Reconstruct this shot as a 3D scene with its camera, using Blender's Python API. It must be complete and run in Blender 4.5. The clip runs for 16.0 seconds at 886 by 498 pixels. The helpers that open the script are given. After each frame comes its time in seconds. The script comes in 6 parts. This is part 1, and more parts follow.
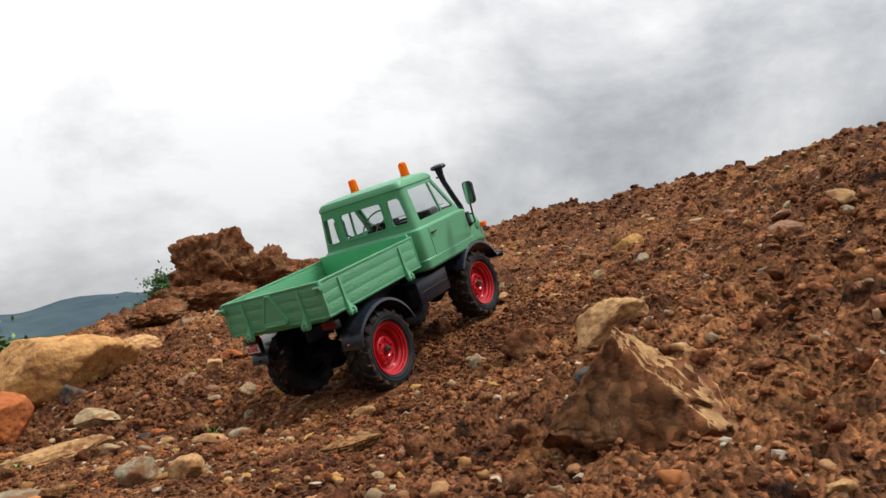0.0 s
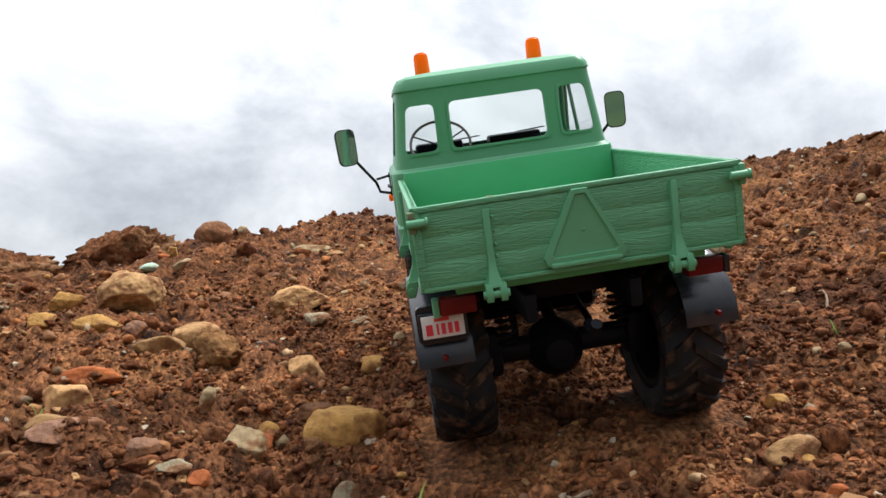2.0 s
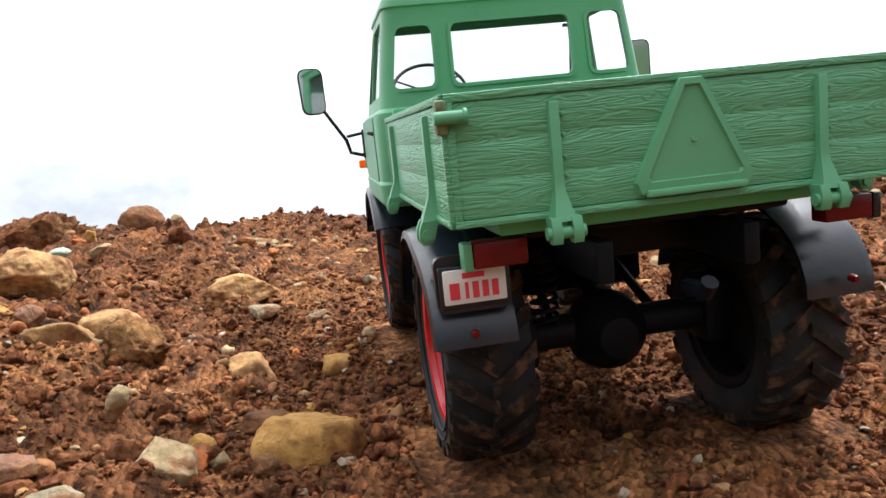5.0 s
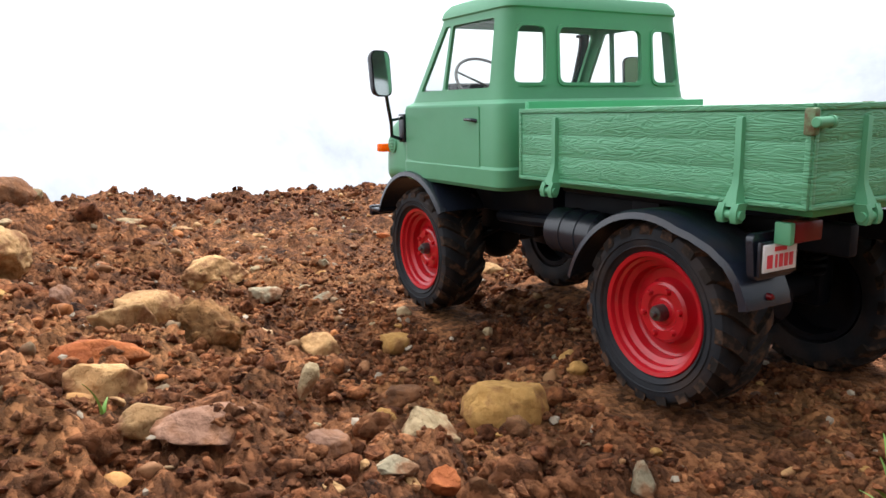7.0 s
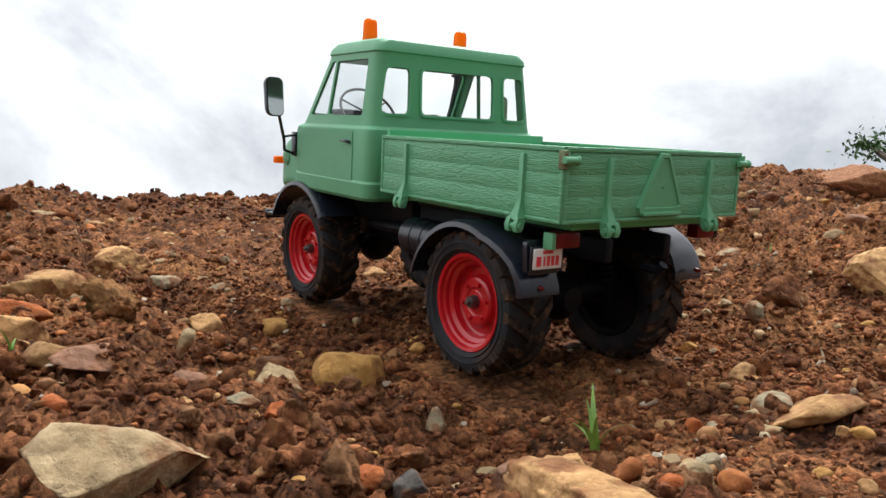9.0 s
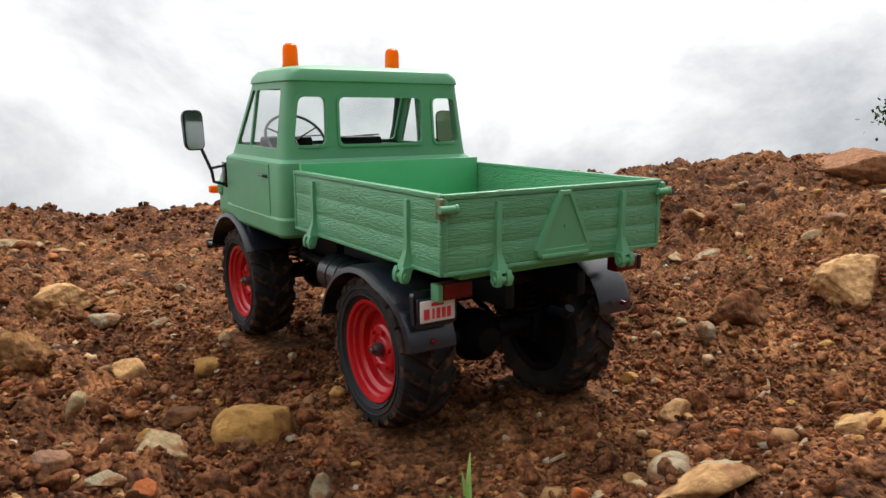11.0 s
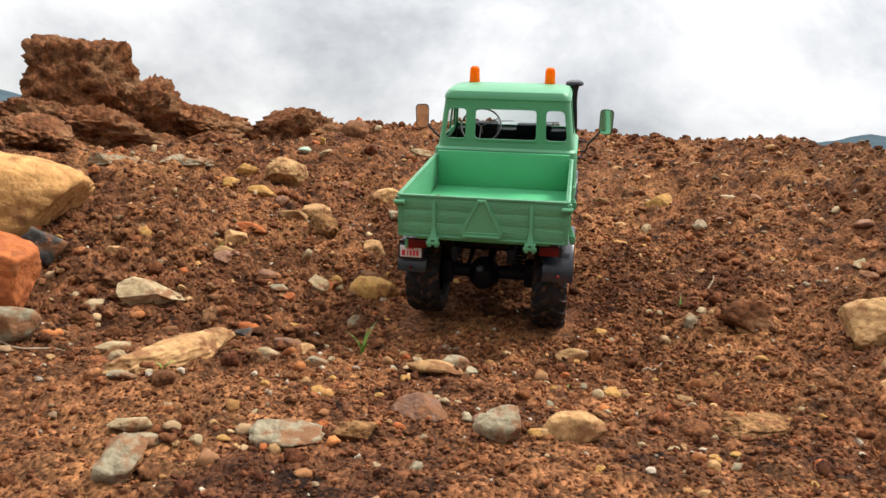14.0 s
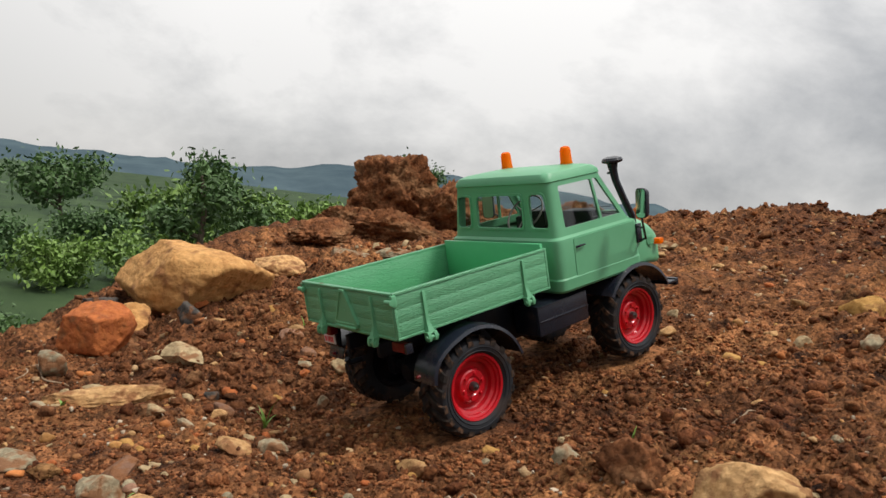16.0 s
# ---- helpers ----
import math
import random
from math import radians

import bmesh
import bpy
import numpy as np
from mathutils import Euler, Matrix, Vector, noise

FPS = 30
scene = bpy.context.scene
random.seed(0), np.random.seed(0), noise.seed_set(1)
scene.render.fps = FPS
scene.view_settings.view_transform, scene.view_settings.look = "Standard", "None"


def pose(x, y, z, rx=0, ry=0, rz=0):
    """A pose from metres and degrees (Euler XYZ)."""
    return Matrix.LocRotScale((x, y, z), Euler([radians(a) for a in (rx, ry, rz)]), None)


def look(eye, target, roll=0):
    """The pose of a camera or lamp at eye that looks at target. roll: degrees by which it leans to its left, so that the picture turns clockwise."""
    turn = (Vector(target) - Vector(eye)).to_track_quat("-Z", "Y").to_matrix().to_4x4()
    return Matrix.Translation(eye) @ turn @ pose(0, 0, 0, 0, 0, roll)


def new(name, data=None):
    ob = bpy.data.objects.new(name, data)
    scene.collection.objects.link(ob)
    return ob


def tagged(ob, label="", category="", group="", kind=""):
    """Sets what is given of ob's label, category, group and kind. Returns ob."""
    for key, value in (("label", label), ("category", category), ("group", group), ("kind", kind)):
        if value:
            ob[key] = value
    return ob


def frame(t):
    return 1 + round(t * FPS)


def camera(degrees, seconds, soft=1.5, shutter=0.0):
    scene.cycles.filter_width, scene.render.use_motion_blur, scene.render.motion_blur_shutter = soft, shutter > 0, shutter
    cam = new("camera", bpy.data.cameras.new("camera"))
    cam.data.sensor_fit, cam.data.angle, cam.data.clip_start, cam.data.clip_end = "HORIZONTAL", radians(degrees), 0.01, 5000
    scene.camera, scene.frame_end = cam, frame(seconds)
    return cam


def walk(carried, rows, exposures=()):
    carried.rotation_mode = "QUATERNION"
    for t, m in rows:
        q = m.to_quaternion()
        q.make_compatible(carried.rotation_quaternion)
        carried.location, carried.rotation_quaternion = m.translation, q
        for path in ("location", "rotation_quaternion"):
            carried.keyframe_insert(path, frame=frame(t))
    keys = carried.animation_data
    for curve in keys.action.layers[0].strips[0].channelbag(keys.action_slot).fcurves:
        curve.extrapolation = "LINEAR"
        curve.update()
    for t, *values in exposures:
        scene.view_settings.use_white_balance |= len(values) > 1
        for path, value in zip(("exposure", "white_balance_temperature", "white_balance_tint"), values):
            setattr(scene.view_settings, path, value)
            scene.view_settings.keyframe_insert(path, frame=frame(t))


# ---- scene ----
cam = camera(62.5, 16.0, soft=1.5)
# seconds, eye, turn (degrees); the truck stands at the origin and points along +y
PATH = [
    (0, 0.7060, -0.8197, 0.1332, 92.77, 6.23, 32.70),
    (0.5, 0.4747, -0.8490, 0.1030, 89.95, 4.56, 31.92),
    (1, 0.0914, -0.7303, 0.0834, 91.50, 2.79, 13.42),
    (1.5, -0.0624, -0.5673, 0.0688, 93.07, 2.14, 1.69),
    (2, -0.1250, -0.5277, 0.0792, 94.96, 4.04, -4.15),
    (2.5, -0.1212, -0.4654, 0.0593, 96.33, 3.34, -5.97),
    (3, -0.1364, -0.4540, 0.0571, 97.77, 2.59, -7.17),
    (3.2, -0.1434, -0.4379, 0.0674, 98.32, 3.37, -8.05),
    (5.3, -0.1567, -0.3483, 0.0529, 95.30, 2.98, -9.35),
    (5.5, -0.2126, -0.3243, 0.0730, 93.86, 4.38, -12.50),
    (6, -0.3879, -0.2990, 0.0649, 93.80, 6.20, -20.12),
    (6.5, -0.4213, -0.2870, 0.0343, 94.66, 1.40, -26.74),
    (7, -0.4216, -0.3161, 0.0586, 94.53, 4.14, -30.50),
    (7.5, -0.4448, -0.3646, 0.0378, 95.29, 3.08, -30.37),
    (8, -0.4328, -0.4113, 0.0273, 95.18, 1.36, -32.25),
    (8.5, -0.4374, -0.4279, 0.0269, 95.80, 1.49, -36.46),
    (11, -0.3443, -0.4731, 0.0734, 94.49, 3.81, -33.67),
    (11.5, -0.3010, -0.4652, 0.0496, 93.95, 4.29, -34.00),
    (12, -0.3320, -0.5067, 0.0292, 92.40, 2.83, -34.19),
    (12.5, -0.3257, -0.5628, 0.0147, 91.11, 0.81, -31.55),
    (13, -0.3062, -0.7276, -0.0034, 88.89, -1.08, -25.75),
    (13.5, -0.1240, -0.8501, 0.0396, 87.79, -6.88, -10.15),
    (14, 0.0604, -0.9264, 0.1630, 84.31, -7.85, 8.73),
    (14.5, 0.1525, -0.9165, 0.1875, 86.38, -4.53, 9.42),
    (15, 0.3311, -0.9647, 0.1784, 86.28, -2.24, 19.62),
    (15.5, 0.5209, -0.8282, 0.2257, 86.05, -5.69, 32.39),
    (16, 0.6591, -0.5552, 0.2507, 86.26, -6.51, 50.67),
]
walk(cam, [(t, pose(x, y, z, rx, ry, rz)) for t, x, y, z, rx, ry, rz in PATH],
     exposures=[(0.0, -0.12, 6500, 10), (0.5, -0.22, 6450, 10), (1.0, -0.03, 6350, 10), (2.0, 0.27, 6250, 10), (3.0, 0.36, 6250, 10), (5.5, 0.85, 6200, 10), (6.0, 0.85, 6150, 10), (6.5, 0.76, 6150, 10), (7.5, 0.68, 6200, 10), (8.0, 0.56, 6250, 10), (8.5, 0.42, 6300, 10), (11.0, 0.20, 6600, 10), (12.0, 0.48, 6900, 10), (13.0, 0.65, 7050, 10), (13.5, 0.65, 6800, 10), (14.0, 0.4, 6550, 10), (14.5, 0.2, 6500, 10), (15.0, -0.02, 6550, 10), (16.0, -0.16, 6650, 10)])

# ---- light: a bright overcast sky with broken cloud, and a wide soft sun ----
SUN_EL, SUN_AZ = radians(64), radians(60)
world = bpy.data.worlds.new("overcast_sky")
scene.world = world
world.use_nodes = True
wn, wl = world.node_tree.nodes, world.node_tree.links
wn.clear()
w_out = wn.new("ShaderNodeOutputWorld")
w_sky = wn.new("ShaderNodeTexSky")
w_sky.sky_type, w_sky.sun_disc = "NISHITA", False
w_sky.sun_elevation, w_sky.sun_rotation = SUN_EL, SUN_AZ
w_blue = wn.new("ShaderNodeBackground")
w_blue.inputs[1].default_value = 0.06
w_coord = wn.new("ShaderNodeTexCoord")
w_map = wn.new("ShaderNodeMapping")
w_map.inputs["Scale"].default_value = (1.0, 1.0, 1.5)
w_map.inputs["Location"].default_value = (0.35, 0.2, 0.0)
w_noise = wn.new("ShaderNodeTexNoise")
w_noise.inputs["Scale"].default_value, w_noise.inputs["Detail"].default_value = 2.3, 9.0
w_noise.inputs["Roughness"].default_value, w_noise.inputs["Distortion"].default_value = 0.60, 0.2
w_ramp = wn.new("ShaderNodeValToRGB")
w_ramp.color_ramp.elements[0].position, w_ramp.color_ramp.elements[0].color = 0.27, (0.33, 0.35, 0.38, 1)
w_ramp.color_ramp.elements[1].position, w_ramp.color_ramp.elements[1].color = 0.61, (1.0, 1.0, 1.0, 1)
w_cloud = wn.new("ShaderNodeBackground")
w_zen = wn.new("ShaderNodeMapRange")
w_zen.inputs[1].default_value, w_zen.inputs[2].default_value = 0.0, 1.0
w_zen.inputs[3].default_value, w_zen.inputs[4].default_value = 1.0, 2.4
w_mix = wn.new("ShaderNodeMixShader")
w_mix.inputs[0].default_value = 0.9
wl.new(w_sky.outputs[0], w_blue.inputs[0])
wl.new(w_coord.outputs["Generated"], w_map.inputs[0])
wl.new(w_map.outputs[0], w_noise.inputs["Vector"])
w_sep = wn.new("ShaderNodeSeparateXYZ")
w_low = wn.new("ShaderNodeMapRange")
w_low.inputs[1].default_value, w_low.inputs[2].default_value = 0.02, 0.40
w_low.inputs[3].default_value, w_low.inputs[4].default_value = -0.05, 0.07
w_add = wn.new("ShaderNodeMath")
wl.new(w_coord.outputs["Generated"], w_sep.inputs[0])
wl.new(w_sep.outputs[2], w_low.inputs[0])
wl.new(w_sep.outputs[2], w_zen.inputs[0])
w_side = wn.new("ShaderNodeVectorMath")
w_side.operation = "DOT_PRODUCT"
w_side.inputs[1].default_value = (0.05, 0.88, 0.47)
w_bright = wn.new("ShaderNodeMapRange")
w_bright.inputs[1].default_value, w_bright.inputs[2].default_value = -0.9, 0.35
w_bright.inputs[3].default_value, w_bright.inputs[4].default_value = 0.30, 0.88
w_mul = wn.new("ShaderNodeMath")
w_mul.operation = "MULTIPLY"
wl.new(w_coord.outputs["Generated"], w_side.inputs[0])
wl.new(w_side.outputs["Value"], w_bright.inputs[0])
wl.new(w_zen.outputs[0], w_mul.inputs[0])
wl.new(w_bright.outputs[0], w_mul.inputs[1])
wl.new(w_mul.outputs[0], w_cloud.inputs[1])
wl.new(w_noise.outputs["Fac"], w_add.inputs[0])
wl.new(w_low.outputs[0], w_add.inputs[1])
# a broad grey cloud bank low over the crest
w_dot = wn.new("ShaderNodeVectorMath")
w_dot.operation = "DOT_PRODUCT"
w_dot.inputs[1].default_value = (-0.15, 0.95, 0.28)
w_bank = wn.new("ShaderNodeMapRange")
w_bank.interpolation_type = "SMOOTHSTEP"
w_bank.inputs[1].default_value, w_bank.inputs[2].default_value = 0.82, 0.99
w_bank.inputs[3].default_value, w_bank.inputs[4].default_value = 0.0, -0.055
w_sum = wn.new("ShaderNodeMath")
wl.new(w_coord.outputs["Generated"], w_dot.inputs[0])
wl.new(w_dot.outputs["Value"], w_bank.inputs[0])
w_west = wn.new("ShaderNodeMath")
w_west.operation = "MULTIPLY_ADD"
w_west.inputs[1].default_value = -0.11
wl.new(w_sep.outputs[0], w_west.inputs[0])
wl.new(w_add.outputs[0], w_west.inputs[2])
wl.new(w_west.outputs[0], w_sum.inputs[0])
wl.new(w_bank.outputs[0], w_sum.inputs[1])
# a thinner, brighter stretch of cloud to the east
w_east = wn.new("ShaderNodeVectorMath")
w_east.operation = "DOT_PRODUCT"
w_east.inputs[1].default_value = (0.85, 0.46, 0.26)
w_thin = wn.new("ShaderNodeMapRange")
w_thin.interpolation_type = "SMOOTHSTEP"
w_thin.inputs[1].default_value, w_thin.inputs[2].default_value = 0.86, 0.99
w_thin.inputs[3].default_value, w_thin.inputs[4].default_value = 0.0, 0.11
w_all = wn.new("ShaderNodeMath")
wl.new(w_coord.outputs["Generated"], w_east.inputs[0])
wl.new(w_east.outputs["Value"], w_thin.inputs[0])
wl.new(w_sum.outputs[0], w_all.inputs[0])
wl.new(w_thin.outputs[0], w_all.inputs[1])
wl.new(w_all.outputs[0], w_ramp.inputs[0])
wl.new(w_ramp.outputs[0], w_cloud.inputs[0])
wl.new(w_blue.outputs[0], w_mix.inputs[1])
wl.new(w_cloud.outputs[0], w_mix.inputs[2])
wl.new(w_mix.outputs[0], w_out.inputs[0])

sun = new("sun", bpy.data.lights.new("sun", "SUN"))
sun.data.energy, sun.data.angle, sun.data.color = 2.9, radians(10), (1.0, 0.96, 0.9)
sun.matrix_world = look((4 * math.cos(SUN_EL) * math.sin(SUN_AZ), 4 * math.cos(SUN_EL) * math.cos(SUN_AZ), 4 * math.sin(SUN_EL)), (0, 0, 0))


# ---- materials ----
def material(name, low, high, rough=0.8, scale=40.0, bump=0.2, fine=220.0, stain=None, stain_amount=0.0,
             stain_scale=9.0, metal=0.0, coat=0.0, per="", spec=0.5, cover=0.5, crumb=0.0, crumb_size=150.0, dots=0.0, tints=()):
    """Two colours mixed by grain, a stain at a larger scale, and fine relief. per: object or island varies the colour."""
    m = bpy.data.materials.new(name)
    m.use_nodes = True
    n, l = m.node_tree.nodes, m.node_tree.links
    b = n["Principled BSDF"]
    co = n.new("ShaderNodeTexCoord")
    g = n.new("ShaderNodeTexNoise")
    g.inputs["Scale"].default_value, g.inputs["Detail"].default_value = scale, 8.0
    g.inputs["Roughness"].default_value = 0.62
    l.new(co.outputs["Object"], g.inputs["Vector"])
    r = n.new("ShaderNodeValToRGB")
    r.color_ramp.elements[0].position, r.color_ramp.elements[1].position = 0.33, 0.68
    r.color_ramp.elements[0].color, r.color_ramp.elements[1].color = (*low, 1), (*high, 1)
    l.new(g.outputs["Fac"], r.inputs[0])
    colour = r.outputs[0]
    if per:
        rnd = n.new("ShaderNodeObjectInfo") if per == "object" else n.new("ShaderNodeNewGeometry")
        hsv = n.new("ShaderNodeHueSaturation")
        k = n.new("ShaderNodeMapRange")
        k.inputs[3].default_value, k.inputs[4].default_value = 0.7, 1.25
        l.new(rnd.outputs["Random" if per == "object" else "Random Per Island"], k.inputs[0])
        l.new(k.outputs[0], hsv.inputs["Value"])
        if tints:
            r2 = n.new("ShaderNodeValToRGB")
            r2.color_ramp.interpolation = "CONSTANT"
            while len(r2.color_ramp.elements) < len(tints):
                r2.color_ramp.elements.new(0.5)
            for i, tint in enumerate(tints):
                r2.color_ramp.elements[i].position, r2.color_ramp.elements[i].color = i / len(tints), (*tint, 1)
            w2 = n.new("ShaderNodeTexWhiteNoise")
            w2.noise_dimensions = "1D"
            l.new(rnd.outputs["Random" if per == "object" else "Random Per Island"], w2.inputs["W"])
            l.new(w2.outputs["Value"], r2.inputs[0])
            m2 = n.new("ShaderNodeMixRGB")
            m2.blend_type = "MULTIPLY"
            m2.inputs[0].default_value = 1.0
            l.new(colour, m2.inputs[1])
            l.new(r2.outputs[0], m2.inputs[2])
            colour = m2.outputs[0]
        l.new(colour, hsv.inputs["Color"])
        colour = hsv.outputs[0]
    if stain:
        s = n.new("ShaderNodeTexNoise")
        s.inputs["Scale"].default_value, s.inputs["Detail"].default_value = stain_scale, 9.0
        l.new(co.outputs["Object"], s.inputs["Vector"])
        sr = n.new("ShaderNodeMapRange")
        sr.inputs[1].default_value, sr.inputs[2].default_value = cover, cover + 0.14
        sr.inputs[4].default_value = stain_amount
        l.new(s.outputs["Fac"], sr.inputs[0])
        mx = n.new("ShaderNodeMix")
        mx.data_type = "RGBA"
        l.new(sr.outputs[0], mx.inputs[0])
        l.new(colour, mx.inputs[6])
        mx.inputs[7].default_value = (*stain, 1)
        colour = mx.outputs[2]
    l.new(colour, b.inputs["Base Color"])
    b.inputs["Roughness"].default_value, b.inputs["Metallic"].default_value = rough, metal
    b.inputs["Specular IOR Level"].default_value = spec
    b.inputs["Coat Weight"].default_value = coat
    if bump:
        f = n.new("ShaderNodeTexNoise")
        f.inputs["Scale"].default_value, f.inputs["Detail"].default_value = fine, 8.0
        f.inputs["Roughness"].default_value = 0.65
        l.new(co.outputs["Object"], f.inputs["Vector"])
        bp = n.new("ShaderNodeBump")
        bp.inputs["Strength"].default_value, bp.inputs["Distance"].default_value = min(bump, 1.0), 0.5 / fine if fine < 200 else 0.002
        l.new(f.outputs["Fac"], bp.inputs["Height"])
        l.new(bp.outputs[0], b.inputs["Normal"])
        if crumb:
            warp = n.new("ShaderNodeMixRGB")
            warp.blend_type = "ADD"
            warp.inputs[0].default_value = 0.006
            l.new(co.outputs["Object"], warp.inputs[1])
            l.new(f.outputs["Color"], warp.inputs[2])
            vo = n.new("ShaderNodeTexVoronoi")
            vo.inputs["Scale"].default_value = crumb_size
            l.new(warp.outputs[0], vo.inputs["Vector"])
            b2 = n.new("ShaderNodeBump")
            b2.invert = True
            b2.inputs["Strength"].default_value, b2.inputs["Distance"].default_value = crumb, 0.5 / crumb_size
            l.new(vo.outputs["Distance"], b2.inputs["Height"])
            l.new(b2.outputs[0], bp.inputs["Normal"])
            # each crumb its own tint
            sp = n.new("ShaderNodeSeparateColor")
            l.new(vo.outputs["Color"], sp.inputs[0])
            k2 = n.new("ShaderNodeMapRange")
            k2.inputs[3].default_value, k2.inputs[4].default_value = 1.0 - dots, 1.0 + dots
            l.new(sp.outputs[0], k2.inputs[0])
            h2 = n.new("ShaderNodeHueSaturation")
            l.new(k2.outputs[0], h2.inputs["Value"])
            l.new(colour, h2.inputs["Color"])
            l.new(h2.outputs[0], b.inputs["Base Color"])
    return m


def wood_paint(name, low, high):
    """Green paint over embossed wood grain that runs along the board."""
    m = material(name, low, high, rough=0.42, scale=18, bump=0, spec=0.45)
    n, l = m.node_tree.nodes, m.node_tree.links
    b = n["Principled BSDF"]
    co = n.new("ShaderNodeTexCoord")
    mp = n.new("ShaderNodeMapping")
    mp.inputs["Scale"].default_value = (13, 13, 100)
    wv = n.new("ShaderNodeTexNoise")
    wv.inputs["Scale"].default_value, wv.inputs["Detail"].default_value = 2.4, 2.0
    wv.inputs["Distortion"].default_value = 1.3
    saw = n.new("ShaderNodeMath")
    saw.operation = "MULTIPLY"
    saw.inputs[1].default_value = 32.0
    sn = n.new("ShaderNodeMath")
    sn.operation = "SINE"
    bp = n.new("ShaderNodeBump")
    bp.inputs["Strength"].default_value, bp.inputs["Distance"].default_value = 0.35, 0.0006
    l.new(co.outputs["Object"], mp.inputs[0])
    l.new(mp.outputs[0], wv.inputs["Vector"])
    l.new(wv.outputs["Fac"], saw.inputs[0])
    l.new(saw.outputs[0], sn.inputs[0])
    l.new(sn.outputs[0], bp.inputs["Height"])
    l.new(bp.outputs[0], b.inputs["Normal"])
    return m


SOIL_LOW, SOIL_HIGH = (0.022, 0.0090, 0.0054), (0.345, 0.145, 0.062)
DIRT = (0.22, 0.092, 0.038)
M_soil = material("red_soil", SOIL_LOW, SOIL_HIGH, rough=0.95, scale=30, bump=0.8, fine=420, stain=(0.33, 0.155, 0.060), stain_amount=0.4, stain_scale=5.5, spec=0.15, crumb=1.0, crumb_size=215, dots=0.6)
CLODS = ((0.55, 0.48, 0.48), (1.0, 1.0, 1.0), (0.78, 0.70, 0.70), (0.9, 0.78, 0.75), (1.1, 1.02, 0.95), (1.0, 0.93, 0.9), (1.15, 1.2, 1.2), (0.9, 0.95, 1.0), (1.1, 0.98, 0.9))
M_clod = material("soil_clod", (0.070, 0.0280, 0.0145), (0.370, 0.158, 0.070), rough=0.97, scale=120, bump=0.9, fine=420, per="island", spec=0.12, tints=CLODS, crumb=0.7, crumb_size=270, dots=0.18)
M_clay = material("clay_lump", (0.075, 0.029, 0.013), (0.28, 0.112, 0.048), rough=0.97, scale=38, bump=0.9, fine=320, stain=(0.30, 0.17, 0.085), stain_amount=0.5, stain_scale=14, spec=0.12, crumb=0.9, crumb_size=110, dots=0.3)
PEBBLES = ((1.0, 1.0, 1.0), (0.75, 0.6, 0.5), (1.2, 1.3, 1.3), (0.6, 0.75, 0.95), (1.15, 0.75, 0.5), (0.9, 0.85, 0.8), (1.3, 1.2, 0.9), (0.8, 0.7, 0.7), (1.2, 1.45, 1.7))
M_loam = material("tan_loam", (0.15, 0.070, 0.028), (0.42, 0.225, 0.090), rough=0.95, scale=60, bump=0.9, fine=260, stain=(0.16, 0.062, 0.026), stain_amount=0.8, stain_scale=45, spec=0.12, crumb=0.9, crumb_size=130, dots=0.25)
M_pebble = material("mixed_pebble", (0.24, 0.118, 0.048), (0.52, 0.30, 0.140), rough=0.85, scale=70, bump=0.5, fine=480, per="island", stain=(0.18, 0.075, 0.035), stain_amount=0.7, stain_scale=70, spec=0.25, tints=PEBBLES)
M_grit = material("pale_grit", (0.30, 0.23, 0.16), (0.52, 0.44, 0.33), rough=0.8, scale=70, bump=0.4, fine=420, per="island", spec=0.3)
STONE = dict(rough=0.9, bump=1.0, fine=170, crumb=0.35, crumb_size=95, dots=0.12, spec=0.25, stain=DIRT, stain_amount=0.9)
M_tan = material("tan_sandstone", (0.34, 0.180, 0.070), (0.61, 0.375, 0.170), scale=80, stain_scale=55, per="object", cover=0.48, **STONE)
M_ochre = material("ochre_stone", (0.36, 0.185, 0.050), (0.56, 0.320, 0.100), scale=90, stain_scale=60, cover=0.54, **STONE)
M_cream = material("cream_stone", (0.29, 0.205, 0.108), (0.53, 0.405, 0.235), scale=80, stain_scale=60, cover=0.50, **STONE)
M_grey = material("grey_stone", (0.23, 0.19, 0.12), (0.46, 0.395, 0.26), scale=90, stain_scale=70, per="object", cover=0.44, **STONE)
M_pink = material("pinkish_stone", (0.21, 0.105, 0.065), (0.36, 0.205, 0.135), scale=90, stain_scale=70, per="object", cover=0.44, **STONE)
M_boulder = material("ochre_boulder_rock", (0.40, 0.192, 0.064), (0.63, 0.350, 0.130), scale=45, stain_scale=26, cover=0.56, **STONE)
M_rust = material("orange_red_stone", (0.30, 0.078, 0.025), (0.50, 0.158, 0.046), scale=70, stain_scale=50, cover=0.56, **STONE)
M_glassy = material("pale_green_glass", (0.34, 0.50, 0.34), (0.52, 0.66, 0.50), rough=0.2, scale=60, bump=0.1, fine=300, stain=DIRT, stain_amount=0.5, stain_scale=80)
M_dark = material("dark_slate", (0.03, 0.029, 0.028), (0.12, 0.105, 0.09), scale=80, stain_scale=60, cover=0.5, **STONE)
M_brown = material("brown_stone", (0.13, 0.056, 0.026), (0.33, 0.155, 0.075), scale=90, stain_scale=65, per="object", cover=0.44, **STONE)



